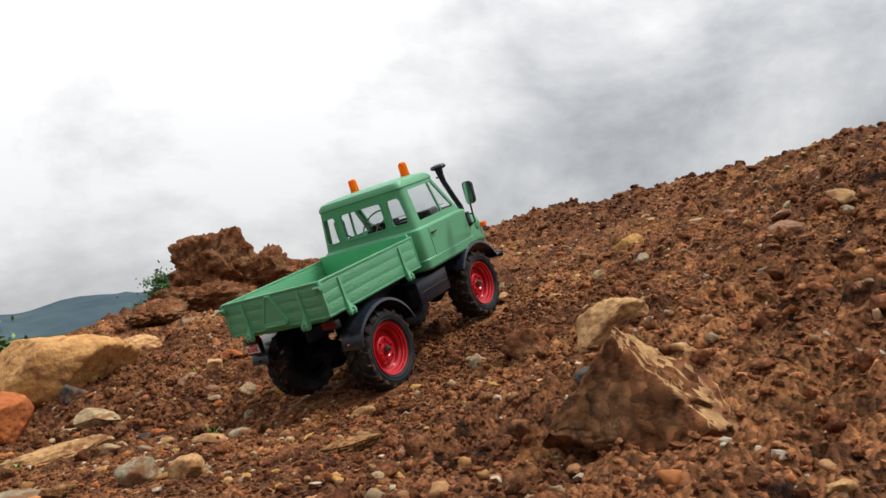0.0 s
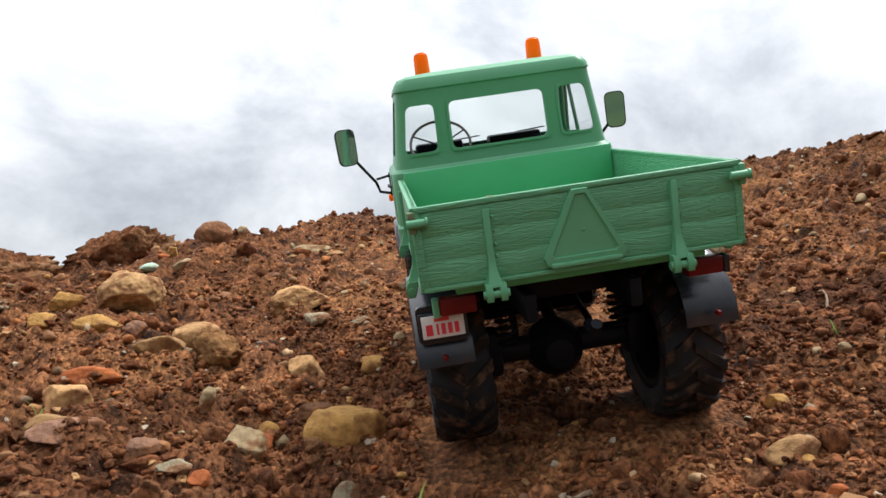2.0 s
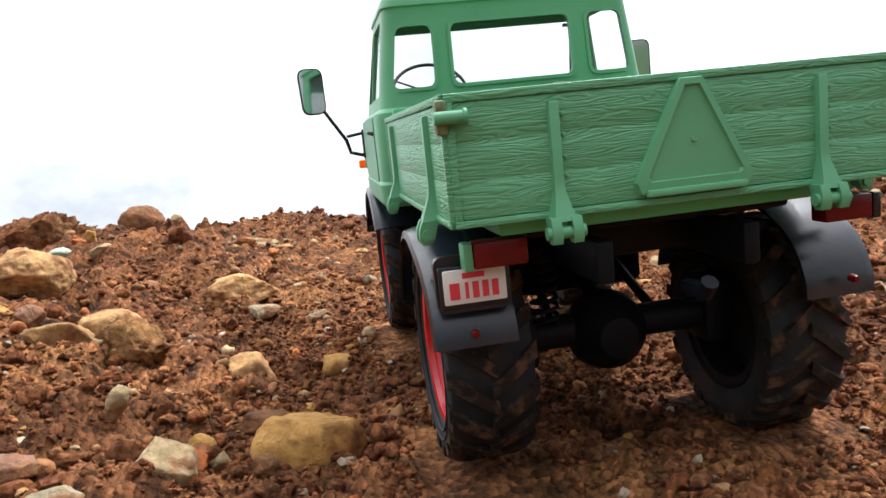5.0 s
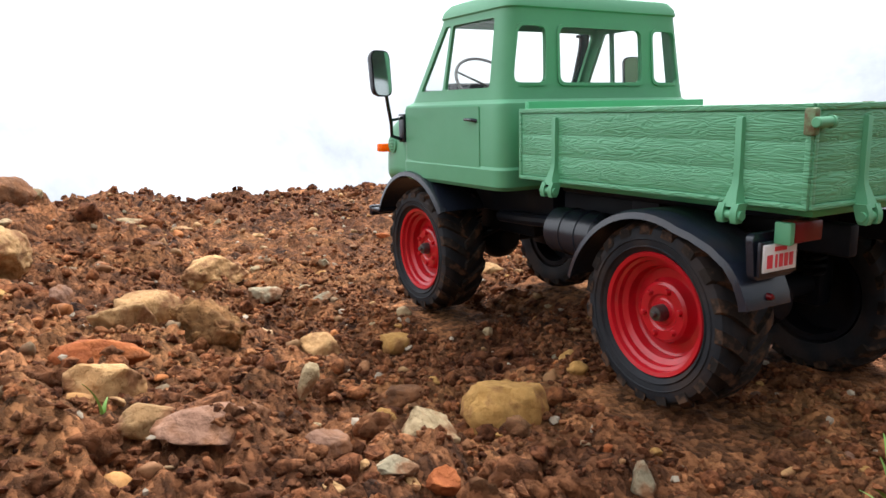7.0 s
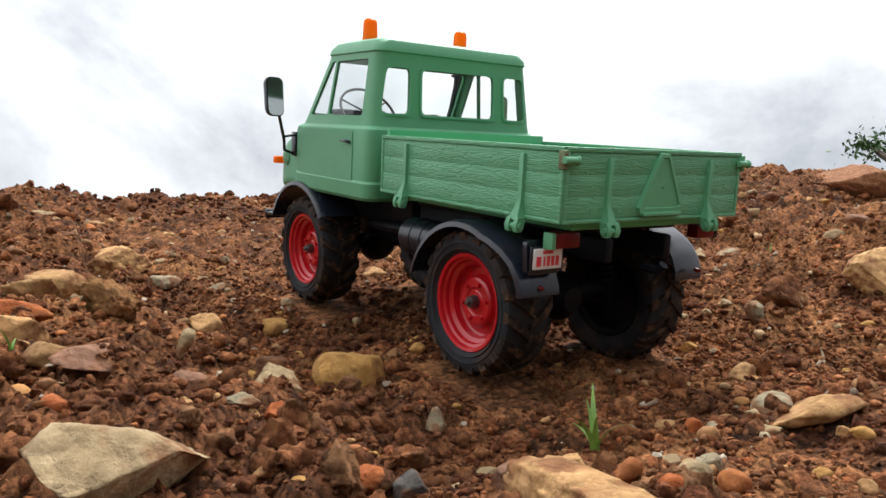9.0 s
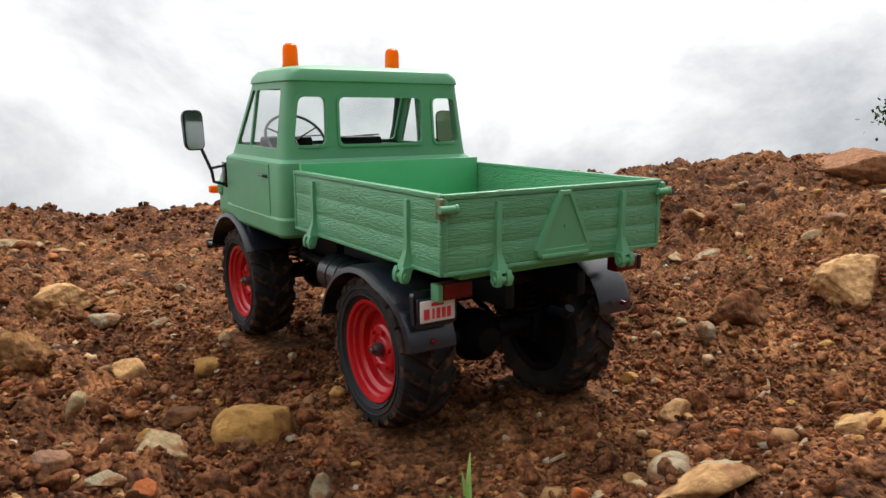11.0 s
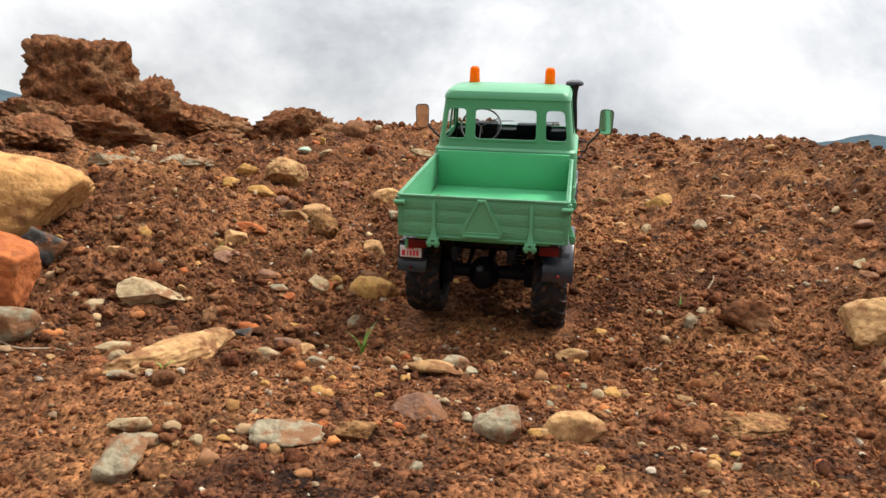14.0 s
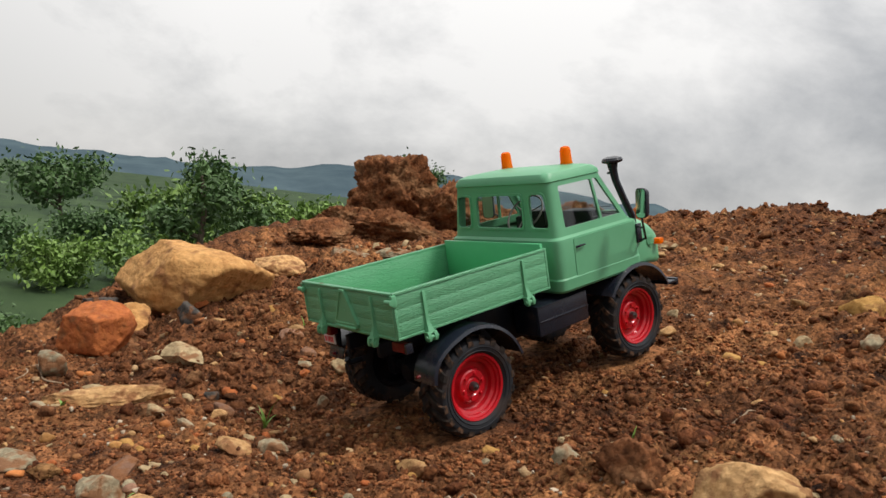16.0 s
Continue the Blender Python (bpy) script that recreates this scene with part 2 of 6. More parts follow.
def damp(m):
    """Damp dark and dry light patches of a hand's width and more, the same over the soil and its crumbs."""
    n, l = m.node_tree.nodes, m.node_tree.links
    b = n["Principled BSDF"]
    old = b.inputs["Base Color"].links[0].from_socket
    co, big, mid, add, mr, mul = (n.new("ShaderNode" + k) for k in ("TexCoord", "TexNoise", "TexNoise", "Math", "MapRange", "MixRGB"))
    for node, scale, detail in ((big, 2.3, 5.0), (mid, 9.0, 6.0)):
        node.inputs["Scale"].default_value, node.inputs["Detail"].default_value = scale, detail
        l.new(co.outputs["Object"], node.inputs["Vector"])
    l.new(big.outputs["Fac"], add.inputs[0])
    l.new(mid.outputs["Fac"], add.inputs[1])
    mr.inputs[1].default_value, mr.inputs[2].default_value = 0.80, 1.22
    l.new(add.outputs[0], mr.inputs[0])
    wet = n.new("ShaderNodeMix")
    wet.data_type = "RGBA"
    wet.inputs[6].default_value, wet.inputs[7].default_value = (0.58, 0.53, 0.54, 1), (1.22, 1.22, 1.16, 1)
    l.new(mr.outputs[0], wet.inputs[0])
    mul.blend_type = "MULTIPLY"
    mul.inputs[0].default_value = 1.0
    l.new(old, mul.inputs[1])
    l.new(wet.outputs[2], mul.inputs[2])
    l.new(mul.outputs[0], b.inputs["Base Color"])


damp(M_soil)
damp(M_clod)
GREEN_LOW, GREEN_HIGH = (0.098, 0.322, 0.168), (0.118, 0.368, 0.198)
M_green = material("green_paint", GREEN_LOW, GREEN_HIGH, rough=0.45, scale=14, bump=0.05, fine=300, spec=0.45)
M_board = wood_paint("green_wood_grain", GREEN_LOW, GREEN_HIGH)
M_bed = material("green_bed_inside", (0.072, 0.385, 0.170), (0.088, 0.43, 0.198), rough=0.45, scale=14, bump=0.05, fine=300)
M_worn = material("rusty_worn_paint", (0.12, 0.05, 0.02), (0.16, 0.30, 0.15), rough=0.7, scale=240, bump=0.2, fine=600)
M_plastic = material("black_plastic", (0.008, 0.010, 0.016), (0.014, 0.018, 0.028), rough=0.27, scale=20, bump=0.06, fine=300, spec=0.5)
M_guard = material("mudguard_plastic", (0.009, 0.012, 0.021), (0.015, 0.020, 0.032), rough=0.24, scale=20, bump=0.06, fine=300, stain=(0.05, 0.036, 0.028), stain_amount=0.3, stain_scale=40, spec=0.6)
M_wheel = material("grey_brown_plastic", (0.10, 0.09, 0.085), (0.16, 0.145, 0.135), rough=0.5, scale=40, bump=0)
M_under = material("dark_chassis", (0.004, 0.0055, 0.009), (0.008, 0.0105, 0.016), rough=0.5, scale=24, bump=0.1, fine=260, stain=(0.02, 0.014, 0.011), stain_amount=0.3, stain_scale=30, spec=0.14)
M_tyre = material("tyre_rubber", (0.009, 0.0105, 0.014), (0.019, 0.0210, 0.026), rough=0.72, spec=0.3, scale=60, bump=0.2, fine=420, stain=(0.07, 0.036, 0.02), stain_amount=0.35, stain_scale=32)
M_tread = material("muddy_tread", (0.009, 0.008, 0.0085), (0.030, 0.022, 0.017), rough=0.85, spec=0.2, scale=70, bump=0.4, fine=420, stain=(0.15, 0.078, 0.044), stain_amount=0.6, stain_scale=130, cover=0.49)
M_red = material("red_wheel_paint", (0.42, 0.006, 0.014), (0.52, 0.012, 0.020), rough=0.22, scale=30, bump=0.04, fine=300, stain=(0.20, 0.012, 0.014), stain_amount=0.35, stain_scale=60, coat=0.12)
M_metal = material("dark_metal", (0.10, 0.10, 0.10), (0.2, 0.2, 0.2), rough=0.4, scale=80, bump=0.1, metal=1.0)
M_amber = material("orange_plastic", (0.88, 0.19, 0.002), (0.95, 0.23, 0.004), rough=0.35, scale=30, bump=0, spec=0.2)
n, l = M_amber.node_tree.nodes, M_amber.node_tree.links
tl, tm = n.new("ShaderNodeBsdfTranslucent"), n.new("ShaderNodeMixShader")
tl.inputs[0].default_value, tm.inputs[0].default_value = (1.0, 0.36, 0.008, 1), 0.5
l.new(n["Principled BSDF"].outputs[0], tm.inputs[1])
l.new(tl.outputs[0], tm.inputs[2])
l.new(tm.outputs[0], n["Material Output"].inputs[0])
M_lens = material("red_lens", (0.10, 0.004, 0.006), (0.16, 0.007, 0.010), spec=0.25, rough=0.3, scale=60, bump=0.05)
M_white = material("white_plate", (0.66, 0.64, 0.64), (0.76, 0.74, 0.74), rough=0.5, scale=60, bump=0)
M_sign_red = material("sign_red", (0.60, 0.03, 0.05), (0.68, 0.05, 0.07), rough=0.5, scale=60, bump=0)
M_grass = material("grass_blade", (0.10, 0.20, 0.03), (0.22, 0.38, 0.06), rough=0.5, scale=60, bump=0.1)
M_twig = material("dry_twig", (0.20, 0.12, 0.07), (0.46, 0.36, 0.25), rough=0.85, scale=120, bump=0.4, fine=500, spec=0.2)
M_leaf = material("tree_leaf", (0.030, 0.076, 0.020), (0.085, 0.165, 0.040), rough=0.6, scale=1.5, bump=0, per="island")
M_bush = material("bright_leaf", (0.085, 0.160, 0.028), (0.19, 0.31, 0.058), rough=0.6, scale=0.7, bump=0, per="island")
M_bark = material("bark", (0.05, 0.035, 0.025), (0.12, 0.09, 0.065), rough=0.9, scale=9, bump=0.5, fine=40)
# distance haze is put into the base colour of hills and mountain as blue-grey
M_hill = material("far_forest_haze_tint", (0.052, 0.078, 0.096), (0.080, 0.115, 0.132), rough=1.0, scale=0.012, bump=0, spec=0.0)
M_mirror = bpy.data.materials.new("mirror")
M_mirror.use_nodes = True
M_mirror.node_tree.nodes["Principled BSDF"].inputs["Base Color"].default_value = (0.75, 0.78, 0.78, 1)
M_mirror.node_tree.nodes["Principled BSDF"].inputs["Metallic"].default_value = 1.0
M_mirror.node_tree.nodes["Principled BSDF"].inputs["Roughness"].default_value = 0.06
M_glass = bpy.data.materials.new("window_glass")
M_glass.use_nodes = True
gn, gl = M_glass.node_tree.nodes, M_glass.node_tree.links
gn.clear()
g_out, g_tr, g_gl, g_mx, g_fr = (gn.new("ShaderNode" + k) for k in ("OutputMaterial", "BsdfTransparent", "BsdfGlossy", "MixShader", "LayerWeight"))
g_tr.inputs[0].default_value, g_gl.inputs["Roughness"].default_value, g_fr.inputs[0].default_value = (0.95, 0.965, 0.96, 1), 0.05, 0.12
g_less = gn.new("ShaderNodeMath")
g_less.operation = "MULTIPLY"
g_less.inputs[1].default_value = 0.35
gl.new(g_fr.outputs["Facing"], g_less.inputs[0])
gl.new(g_less.outputs[0], g_mx.inputs[0])
gl.new(g_tr.outputs[0], g_mx.inputs[1])
gl.new(g_gl.outputs[0], g_mx.inputs[2])
gl.new(g_mx.outputs[0], g_out.inputs[0])


# ---- the ground ----
def vnoise(x, y, s):
    """Smooth value noise of period 1, from -1 to 1."""
    xi, yi = np.floor(x), np.floor(y)
    fx, fy = x - xi, y - yi
    fx, fy = fx * fx * (3 - 2 * fx), fy * fy * (3 - 2 * fy)

    def h(i, j):
        v = np.sin(i * 127.1 + j * 311.7 + s * 74.7) * 43758.5453
        return (v - np.floor(v)) * 2 - 1
    return (h(xi, yi) * (1 - fx) + h(xi + 1, yi) * fx) * (1 - fy) + (h(xi, yi + 1) * (1 - fx) + h(xi + 1, yi + 1) * fx) * fy


def ss(a, b, v):
    k = np.clip((v - a) / (b - a), 0, 1)
    return k * k * (3 - 2 * k)


def hump(x, y, cx, cy, rx, ry, h):
    return h * np.exp(-((x - cx) / rx) ** 2 - ((y - cy) / ry) ** 2)


SLOPE_X, SLOPE_Y, BASE = 0.0942, 0.2619, -0.0080


def form(x, y):
    """The bank without its crumbs: a lane that climbs to a ridge ahead, rising ground to the right, and a fall to the valley."""
    u, v = np.clip(x, -1.5, 1.5), np.clip(y, -1.2, 1.6)
    z = 0.0088 + 0.0687 * u + 0.1642 * v + 0.2027 * u * u - 0.0393 * u * v + 0.1189 * v * v
    z = z - 0.0438 * u ** 3 + 0.1839 * u * u * v + 0.0416 * u * v * v - 0.0219 * v ** 3
    z = z - 0.0506 * u ** 4 - 0.2425 * u * u * v * v - 0.0150 * v ** 4
    z = z + hump(x, y, -0.35, 0.68, 0.25, 0.15, 0.022) + hump(x, y, -1.12, 0.68, 0.40, 0.45, -0.10)
    z = z - 0.065 * ss(-0.42, -0.82, x) * ss(-0.7, -0.3, y)
    k = ss(0.34, 0.13, np.abs(x)) * ss(0.42, 0.20, np.abs(y - 0.14))
    z = z * (1 - k) + (SLOPE_X * x + SLOPE_Y * y + BASE) * k
    z = z + 0.018 * vnoise(x / 0.19, y / 0.19, 31) * ss(0.22, 0.42, x) * ss(2.6, 1.6, x) * ss(2.4, 1.2, np.abs(y))
    z = z + 0.013 * vnoise(x / 0.15, y / 0.15, 33) * ss(-0.26, -0.44, x) * ss(-1.4, -1.0, x) * ss(2.0, 1.0, np.abs(y))
    over = np.sqrt(np.where(x > 0, 1.0, 0.3) * (x / 1.45) ** 2 + (np.clip(y + 0.1, 0, None) / 1.45) ** 2)
    z = z - 0.62 * np.clip(over - 1.0, 0, None) * 1.45
    z = z - 0.60 * np.clip(-x - 0.94 - 0.30 * np.clip(y, -0.4, 1.2), 0, None) - 0.12 * np.clip(-y - 1.2, 0, None)
    r = np.hypot(x, y)
    far = ss(2.1, 6.5, r)
    z = z * (1 - far) + (-1.2 - 0.085 * np.clip(r, 0, 75) + 1.2 * vnoise(x / 23, y / 23, 5)) * far
    return np.where(r > 30, z - 0.004 * np.clip(r - 30, 0, 900), z)


WHEELS = [(sx * 0.0768, y) for sx in (-1, 1) for y in (0.0, 0.288)]


def crumbs(x, y):
    near = ss(3.6, 2.5, np.hypot(x, y))
    calm = np.ones_like(x)
    for wx, wy in WHEELS:
        calm = np.minimum(calm, 0.35 + 0.65 * ss(0.030, 0.075, np.hypot(x - wx, (y - wy * 0.96) * 0.8)))
    road = (0.80 + 0.20 * ss(0.12, 0.3, np.abs(x - 0.02))) * (1 - 0.5 * ss(-0.16, -0.34, y) * ss(0.48, 0.34, np.abs(x + 0.05)))
    a = 0.014 * vnoise(x / 0.21 + 3, y / 0.21, 1) + 0.013 * vnoise(x / 0.09, y / 0.09 + 7, 2)
    b = np.abs(vnoise(x / 0.042 + 11, y / 0.042, 3)) * 0.022 + np.abs(vnoise(x / 0.019, y / 0.019 + 5, 4)) * 0.015
    c = 0.0085 * (np.abs(vnoise(x / 0.0125, y / 0.0125 + 9, 6)) - 0.35) + 0.0032 * vnoise(x / 0.0070 + 2, y / 0.0070, 8)
    rough = 0.7 + 0.6 * ss(-0.2, 0.5, vnoise(x / 0.33, y / 0.33, 12))
    return near * calm * (a * road + (b - 0.012) * rough * road + c * road)


def ground_z(x, y):
    x, y = np.asarray(x, float), np.asarray(y, float)
    return form(x, y) + crumbs(x, y)


def axis_steps(a, b, fine, limit):
    """Even steps from a to b, then growing ones out to the limit on both sides."""
    inner = list(np.arange(a, b, fine))
    right, step = [b], fine
    while right[-1] < limit:
        step *= 1.03 if step < 0.03 else 1.17
        right.append(right[-1] + step)
    left, step = [a], fine
    while left[-1] > -limit:
        step *= 1.03 if step < 0.03 else 1.17
        left.append(left[-1] - step)
    return np.array(left[:0:-1] + inner + right)


def grid_mesh(name, xs, ys, zs):
    nx, ny = len(xs), len(ys)
    X, Y = np.meshgrid(xs, ys)
    co = np.stack([X, Y, zs], -1).reshape(-1, 3)
    i = np.arange((ny - 1) * (nx - 1))
    q = (i // (nx - 1)) * nx + i % (nx - 1)
    faces = np.stack([q, q + 1, q + nx + 1, q + nx], -1).astype(np.int32)
    return array_mesh(name, co, faces)


def array_mesh(name, co, faces, smooth=True):
    me = bpy.data.meshes.new(name)
    k = faces.shape[1]
    me.vertices.add(len(co))
    me.vertices.foreach_set("co", np.ascontiguousarray(co, np.float32).ravel())
    me.loops.add(faces.size)
    me.loops.foreach_set("vertex_index", faces.astype(np.int32).ravel())
    me.polygons.add(len(faces))
    me.polygons.foreach_set("loop_start", np.arange(0, faces.size, k, dtype=np.int32))
    me.polygons.foreach_set("use_smooth", np.full(len(faces), smooth))
    me.update(calc_edges=True)
    return me


gx = axis_steps(-0.70, 0.75, 0.0047, 2500)
gy = axis_steps(-0.80, 0.90, 0.0047, 2500)
GX, GY = np.meshgrid(gx, gy)
GZ = ground_z(GX, GY)
ground = new("ground", grid_mesh("ground", gx, gy, GZ))
ground.data.materials.append(M_soil)
tagged(ground, "bank of crumbly red-brown soil falling away to a green valley", "ground", kind="structure")


def support_z(x, y):
    """The height of the ground's own faces, on which things rest."""
    x, y = np.asarray(x, float), np.asarray(y, float)
    i, j = np.clip(np.searchsorted(gx, x) - 1, 0, len(gx) - 2), np.clip(np.searchsorted(gy, y) - 1, 0, len(gy) - 2)
    u, v = (x - gx[i]) / (gx[i + 1] - gx[i]), (y - gy[j]) / (gy[j + 1] - gy[j])
    return (GZ[j, i] * (1 - u) + GZ[j, i + 1] * u) * (1 - v) + (GZ[j + 1, i] * (1 - u) + GZ[j + 1, i + 1] * u) * v


# grass takes over from the bare soil beyond the bank
n, l = M_soil.node_tree.nodes, M_soil.node_tree.links
co, ln, mr, mx = (n.new("ShaderNode" + k) for k in ("TexCoord", "VectorMath", "MapRange", "Mix"))
ln.operation, mx.data_type = "LENGTH", "RGBA"
mr.inputs[1].default_value, mr.inputs[2].default_value = 3.2, 7.0
l.new(co.outputs["Object"], ln.inputs[0])
l.new(ln.outputs["Value"], mr.inputs[0])
l.new(mr.outputs[0], mx.inputs[0])
old = n["Principled BSDF"].inputs["Base Color"].links[0].from_socket
l.new(old, mx.inputs[6])
wood = n.new("ShaderNodeTexNoise")
wood.inputs["Scale"].default_value, wood.inputs["Detail"].default_value, wood.inputs["Roughness"].default_value = 0.09, 14.0, 0.74
wood_ramp = n.new("ShaderNodeValToRGB")
wood_ramp.color_ramp.elements[0].position, wood_ramp.color_ramp.elements[0].color = 0.40, (0.012, 0.028, 0.013, 1)
wood_ramp.color_ramp.elements[1].position, wood_ramp.color_ramp.elements[1].color = 0.62, (0.050, 0.085, 0.032, 1)
l.new(co.outputs["Object"], wood.inputs["Vector"])
l.new(wood.outputs["Fac"], wood_ramp.inputs[0])
l.new(wood_ramp.outputs[0], mx.inputs[7])
l.new(mx.outputs[2], n["Principled BSDF"].inputs["Base Color"])


# ---- rocks, clods and pebbles ----
def icosphere(sub):
    bm = bmesh.new()
    bmesh.ops.create_icosphere(bm, subdivisions=sub, radius=1.0)
    co = np.array([v.co for v in bm.verts])
    fa = np.array([[v.index for v in f.verts] for f in bm.faces], np.int32)
    bm.free()
    return co, fa


ICO = {k: icosphere(k) for k in (1, 2, 3, 4, 5)}


def rock_mesh(name, seed, size, sub=3, cuts=9, rough=0.10, deep=0.62, boxy=0.0, planes=()):
    """A stone: a ball or a block cut by given and by random planes, with noise at several scales, in the given half sizes."""
    rng = random.Random(seed)
    co, fa = ICO[sub]
    co = co.copy()
    if boxy:
        co /= ((np.abs(co) ** boxy).sum(1) ** (1 / boxy))[:, None]
    for _ in range(cuts):
        d = np.array([rng.gauss(0, 1) for _ in range(3)])
        d /= np.linalg.norm(d)
        over = co @ d - rng.uniform(deep - (0.06 if cuts >= 9 else 0.0), 0.88) * (1.25 if boxy else 1.0)
        co -= np.outer(np.clip(over, 0, None), d) * 0.96
    for nx_, ny_, nz_, far in planes:
        d = np.array((nx_, ny_, nz_)) / math.sqrt(nx_ ** 2 + ny_ ** 2 + nz_ ** 2)
        co -= np.outer(np.clip(co @ d - far, 0, None), d)
    off = Vector((rng.uniform(0, 90), rng.uniform(0, 90), rng.uniform(0, 90)))
    bands = ((1.7, 0.55), (4.5, 0.5), (10.0, 0.45), (22.0, 0.32))
    k = np.array([sum(w * noise.noise(Vector(c) * f + off) for f, w in bands) for c in co])
    if rough > 0.15:
        k -= 0.55 * np.array([abs(noise.noise(Vector(c) * 6.5 + off)) + 0.5 * abs(noise.noise(Vector(c) * 14 + off)) for c in co])
        k = np.clip(k, None, 0.32)
    co = co * (1 + rough * k)[:, None] * np.array(size)
    return array_mesh(name, co, fa, smooth=sub > 2)


def put_stone(name, x, y, size, mat_, label, seed, turn=0.0, tilt=0.0, sink=0.35, cuts=12, rough=0.13, sub=4, lean=0.0, category="stone", group="", deep=0.52, boxy=0.0, upright=False, planes=()):
    me = rock_mesh(name, seed, size, 5 if max(size) > 0.04 else sub, cuts, rough, deep, boxy, planes)
    me.materials.append(mat_)
    ob = new(name, me)
    gx_, gy_ = (float(form(np.array(x + a), np.array(y + b)) - form(np.array(x - a), np.array(y - b))) / 0.08 for a, b in ((0.04, 0), (0, 0.04)))
    up = Vector((0, 0, 1)) if upright else Vector((-gx_, -gy_, 1)).normalized()
    m = Vector((0, 0, 1)).rotation_difference(up).to_matrix().to_4x4() @ pose(0, 0, 0, tilt, lean, turn)
    low = min((m @ v.co).dot(up) for v in me.vertices)
    ring_x, ring_y = (np.array([0, 1, -1, 0, 0]) * 0.6 * size[0], np.array([0, 0, 0, 1, -1]) * 0.6 * size[0])
    bed_z = float(np.mean(support_z(x + ring_x, y + ring_y)))
    lift = -low * (1 - 2 * sink)
    ob.matrix_world = Matrix.Translation((x, y, bed_z + lift)) @ m
    return tagged(ob, label, category, group)


def scatter(name, count, seed, low, high, mat_, label, sub, box, flat=0.7, power=2.2, mask=None, sink=0.25, soft=False):
    """Many small stones on the ground as one mesh."""
    rng = np.random.RandomState(seed)
    co0, fa0 = ICO[sub]
    x, y = rng.uniform(box[0], box[2], count), rng.uniform(box[1], box[3], count)
    s = low + (high - low) * rng.rand(count) ** power
    keep = np.ones(count, bool)
    for wx, wy in WHEELS:
        keep &= (np.abs(x - wx) > 0.030 + s) | (np.abs(y - wy * 0.96) > 0.05 + s)
    if mask is not None:
        keep &= rng.rand(count) < mask(x, y)
    x, y, s = x[keep], y[keep], s[keep]
    n_ = len(x)
    dims = s[:, None] * np.stack([rng.uniform(0.7, 1.25, n_), rng.uniform(0.6, 1.0, n_), rng.uniform(0.45, 0.9, n_) * flat / 0.7], -1)
    kinds = []
    for k in range(24):
        c = co0.copy()
        for _ in range(7):
            d = rng.normal(size=3)
            d /= np.linalg.norm(d)
            c -= np.outer(np.clip(c @ d - rng.uniform(0.55 if soft else 0.38, 0.92), 0, None), d)
        off = Vector(rng.uniform(0, 90, 3))
        lumps = 0.5 * rng.normal(size=len(c)) if sub == 1 else np.array([noise.noise(Vector(p) * 2.2 + off) + 0.8 * noise.noise(Vector(p) * 5 + off) + 0.4 * noise.noise(Vector(p) * 11 + off) for p in c])
        kinds.append(c * (1 + (0.42 if soft else 0.34) * lumps)[:, None])
    kinds = np.array(kinds)[rng.randint(0, 24, n_)] * dims[:, None, :]
    a, t = rng.uniform(0, 6.283, n_), rng.normal(0, 0.35, n_)
    ca, sa, ct, st = np.cos(a), np.sin(a), np.cos(t), np.sin(t)
    px, py, pz = kinds[..., 0], kinds[..., 1] * ct[:, None] - kinds[..., 2] * st[:, None], kinds[..., 1] * st[:, None] + kinds[..., 2] * ct[:, None]
    z = support_z(x, y) + dims[:, 2] * (1 - 2 * sink)
    co = np.stack([px * ca[:, None] - py * sa[:, None] + x[:, None], px * sa[:, None] + py * ca[:, None] + y[:, None], pz + z[:, None]], -1)
    fa = (fa0[None] + (np.arange(n_) * len(co0))[:, None, None]).reshape(-1, 3)
    me = array_mesh(name, co.reshape(-1, 3), fa, smooth=soft)
    me.materials.append(mat_)
    return tagged(new(name, me), label, "stones", kind="stuff")


# ---- mesh helpers ----
def part(name, bm, mat_, parent, label="", smooth=35):
    """Links a bmesh as one mesh object under a thing or a part."""
    me = bpy.data.meshes.new(name)
    bmesh.ops.recalc_face_normals(bm, faces=bm.faces)
    bm.to_mesh(me)
    bm.free()
    me.materials.append(mat_)
    return link_part(name, me, parent, label, smooth)


def link_part(name, me, parent, label="", smooth=35):
    if smooth:
        me.polygons.foreach_set("use_smooth", np.full(len(me.polygons), True))
        me.set_sharp_from_angle(angle=radians(smooth))
    ob = new(name, me)
    ob.parent = parent
    if label:
        tagged(ob, label)
    return ob


def add_box(bm, x0, x1, y0, y1, z0, z1, bevel=0.0008, m=None):
    r = bmesh.ops.create_cube(bm, size=1.0)
    vs = r["verts"]
    for v in vs:
        v.co = Vector(((x0 + x1) / 2 + v.co.x * (x1 - x0), (y0 + y1) / 2 + v.co.y * (y1 - y0), (z0 + z1) / 2 + v.co.z * (z1 - z0)))
    if bevel:
        es = list({e for v in vs for e in v.link_edges})
        r = bmesh.ops.bevel(bm, geom=es, offset=bevel, segments=2, affect="EDGES", profile=0.5)
        vs = list({v for f in r["faces"] for v in f.verts} | {v for v in vs if v.is_valid})
    if m is not None:
        bmesh.ops.transform(bm, matrix=m, verts=[v for v in vs if v.is_valid])
    return vs


def boxes(*rows, bevel=0.0008):
    bm = bmesh.new()
    for r in rows:
        add_box(bm, *r, bevel=bevel)
    return bm


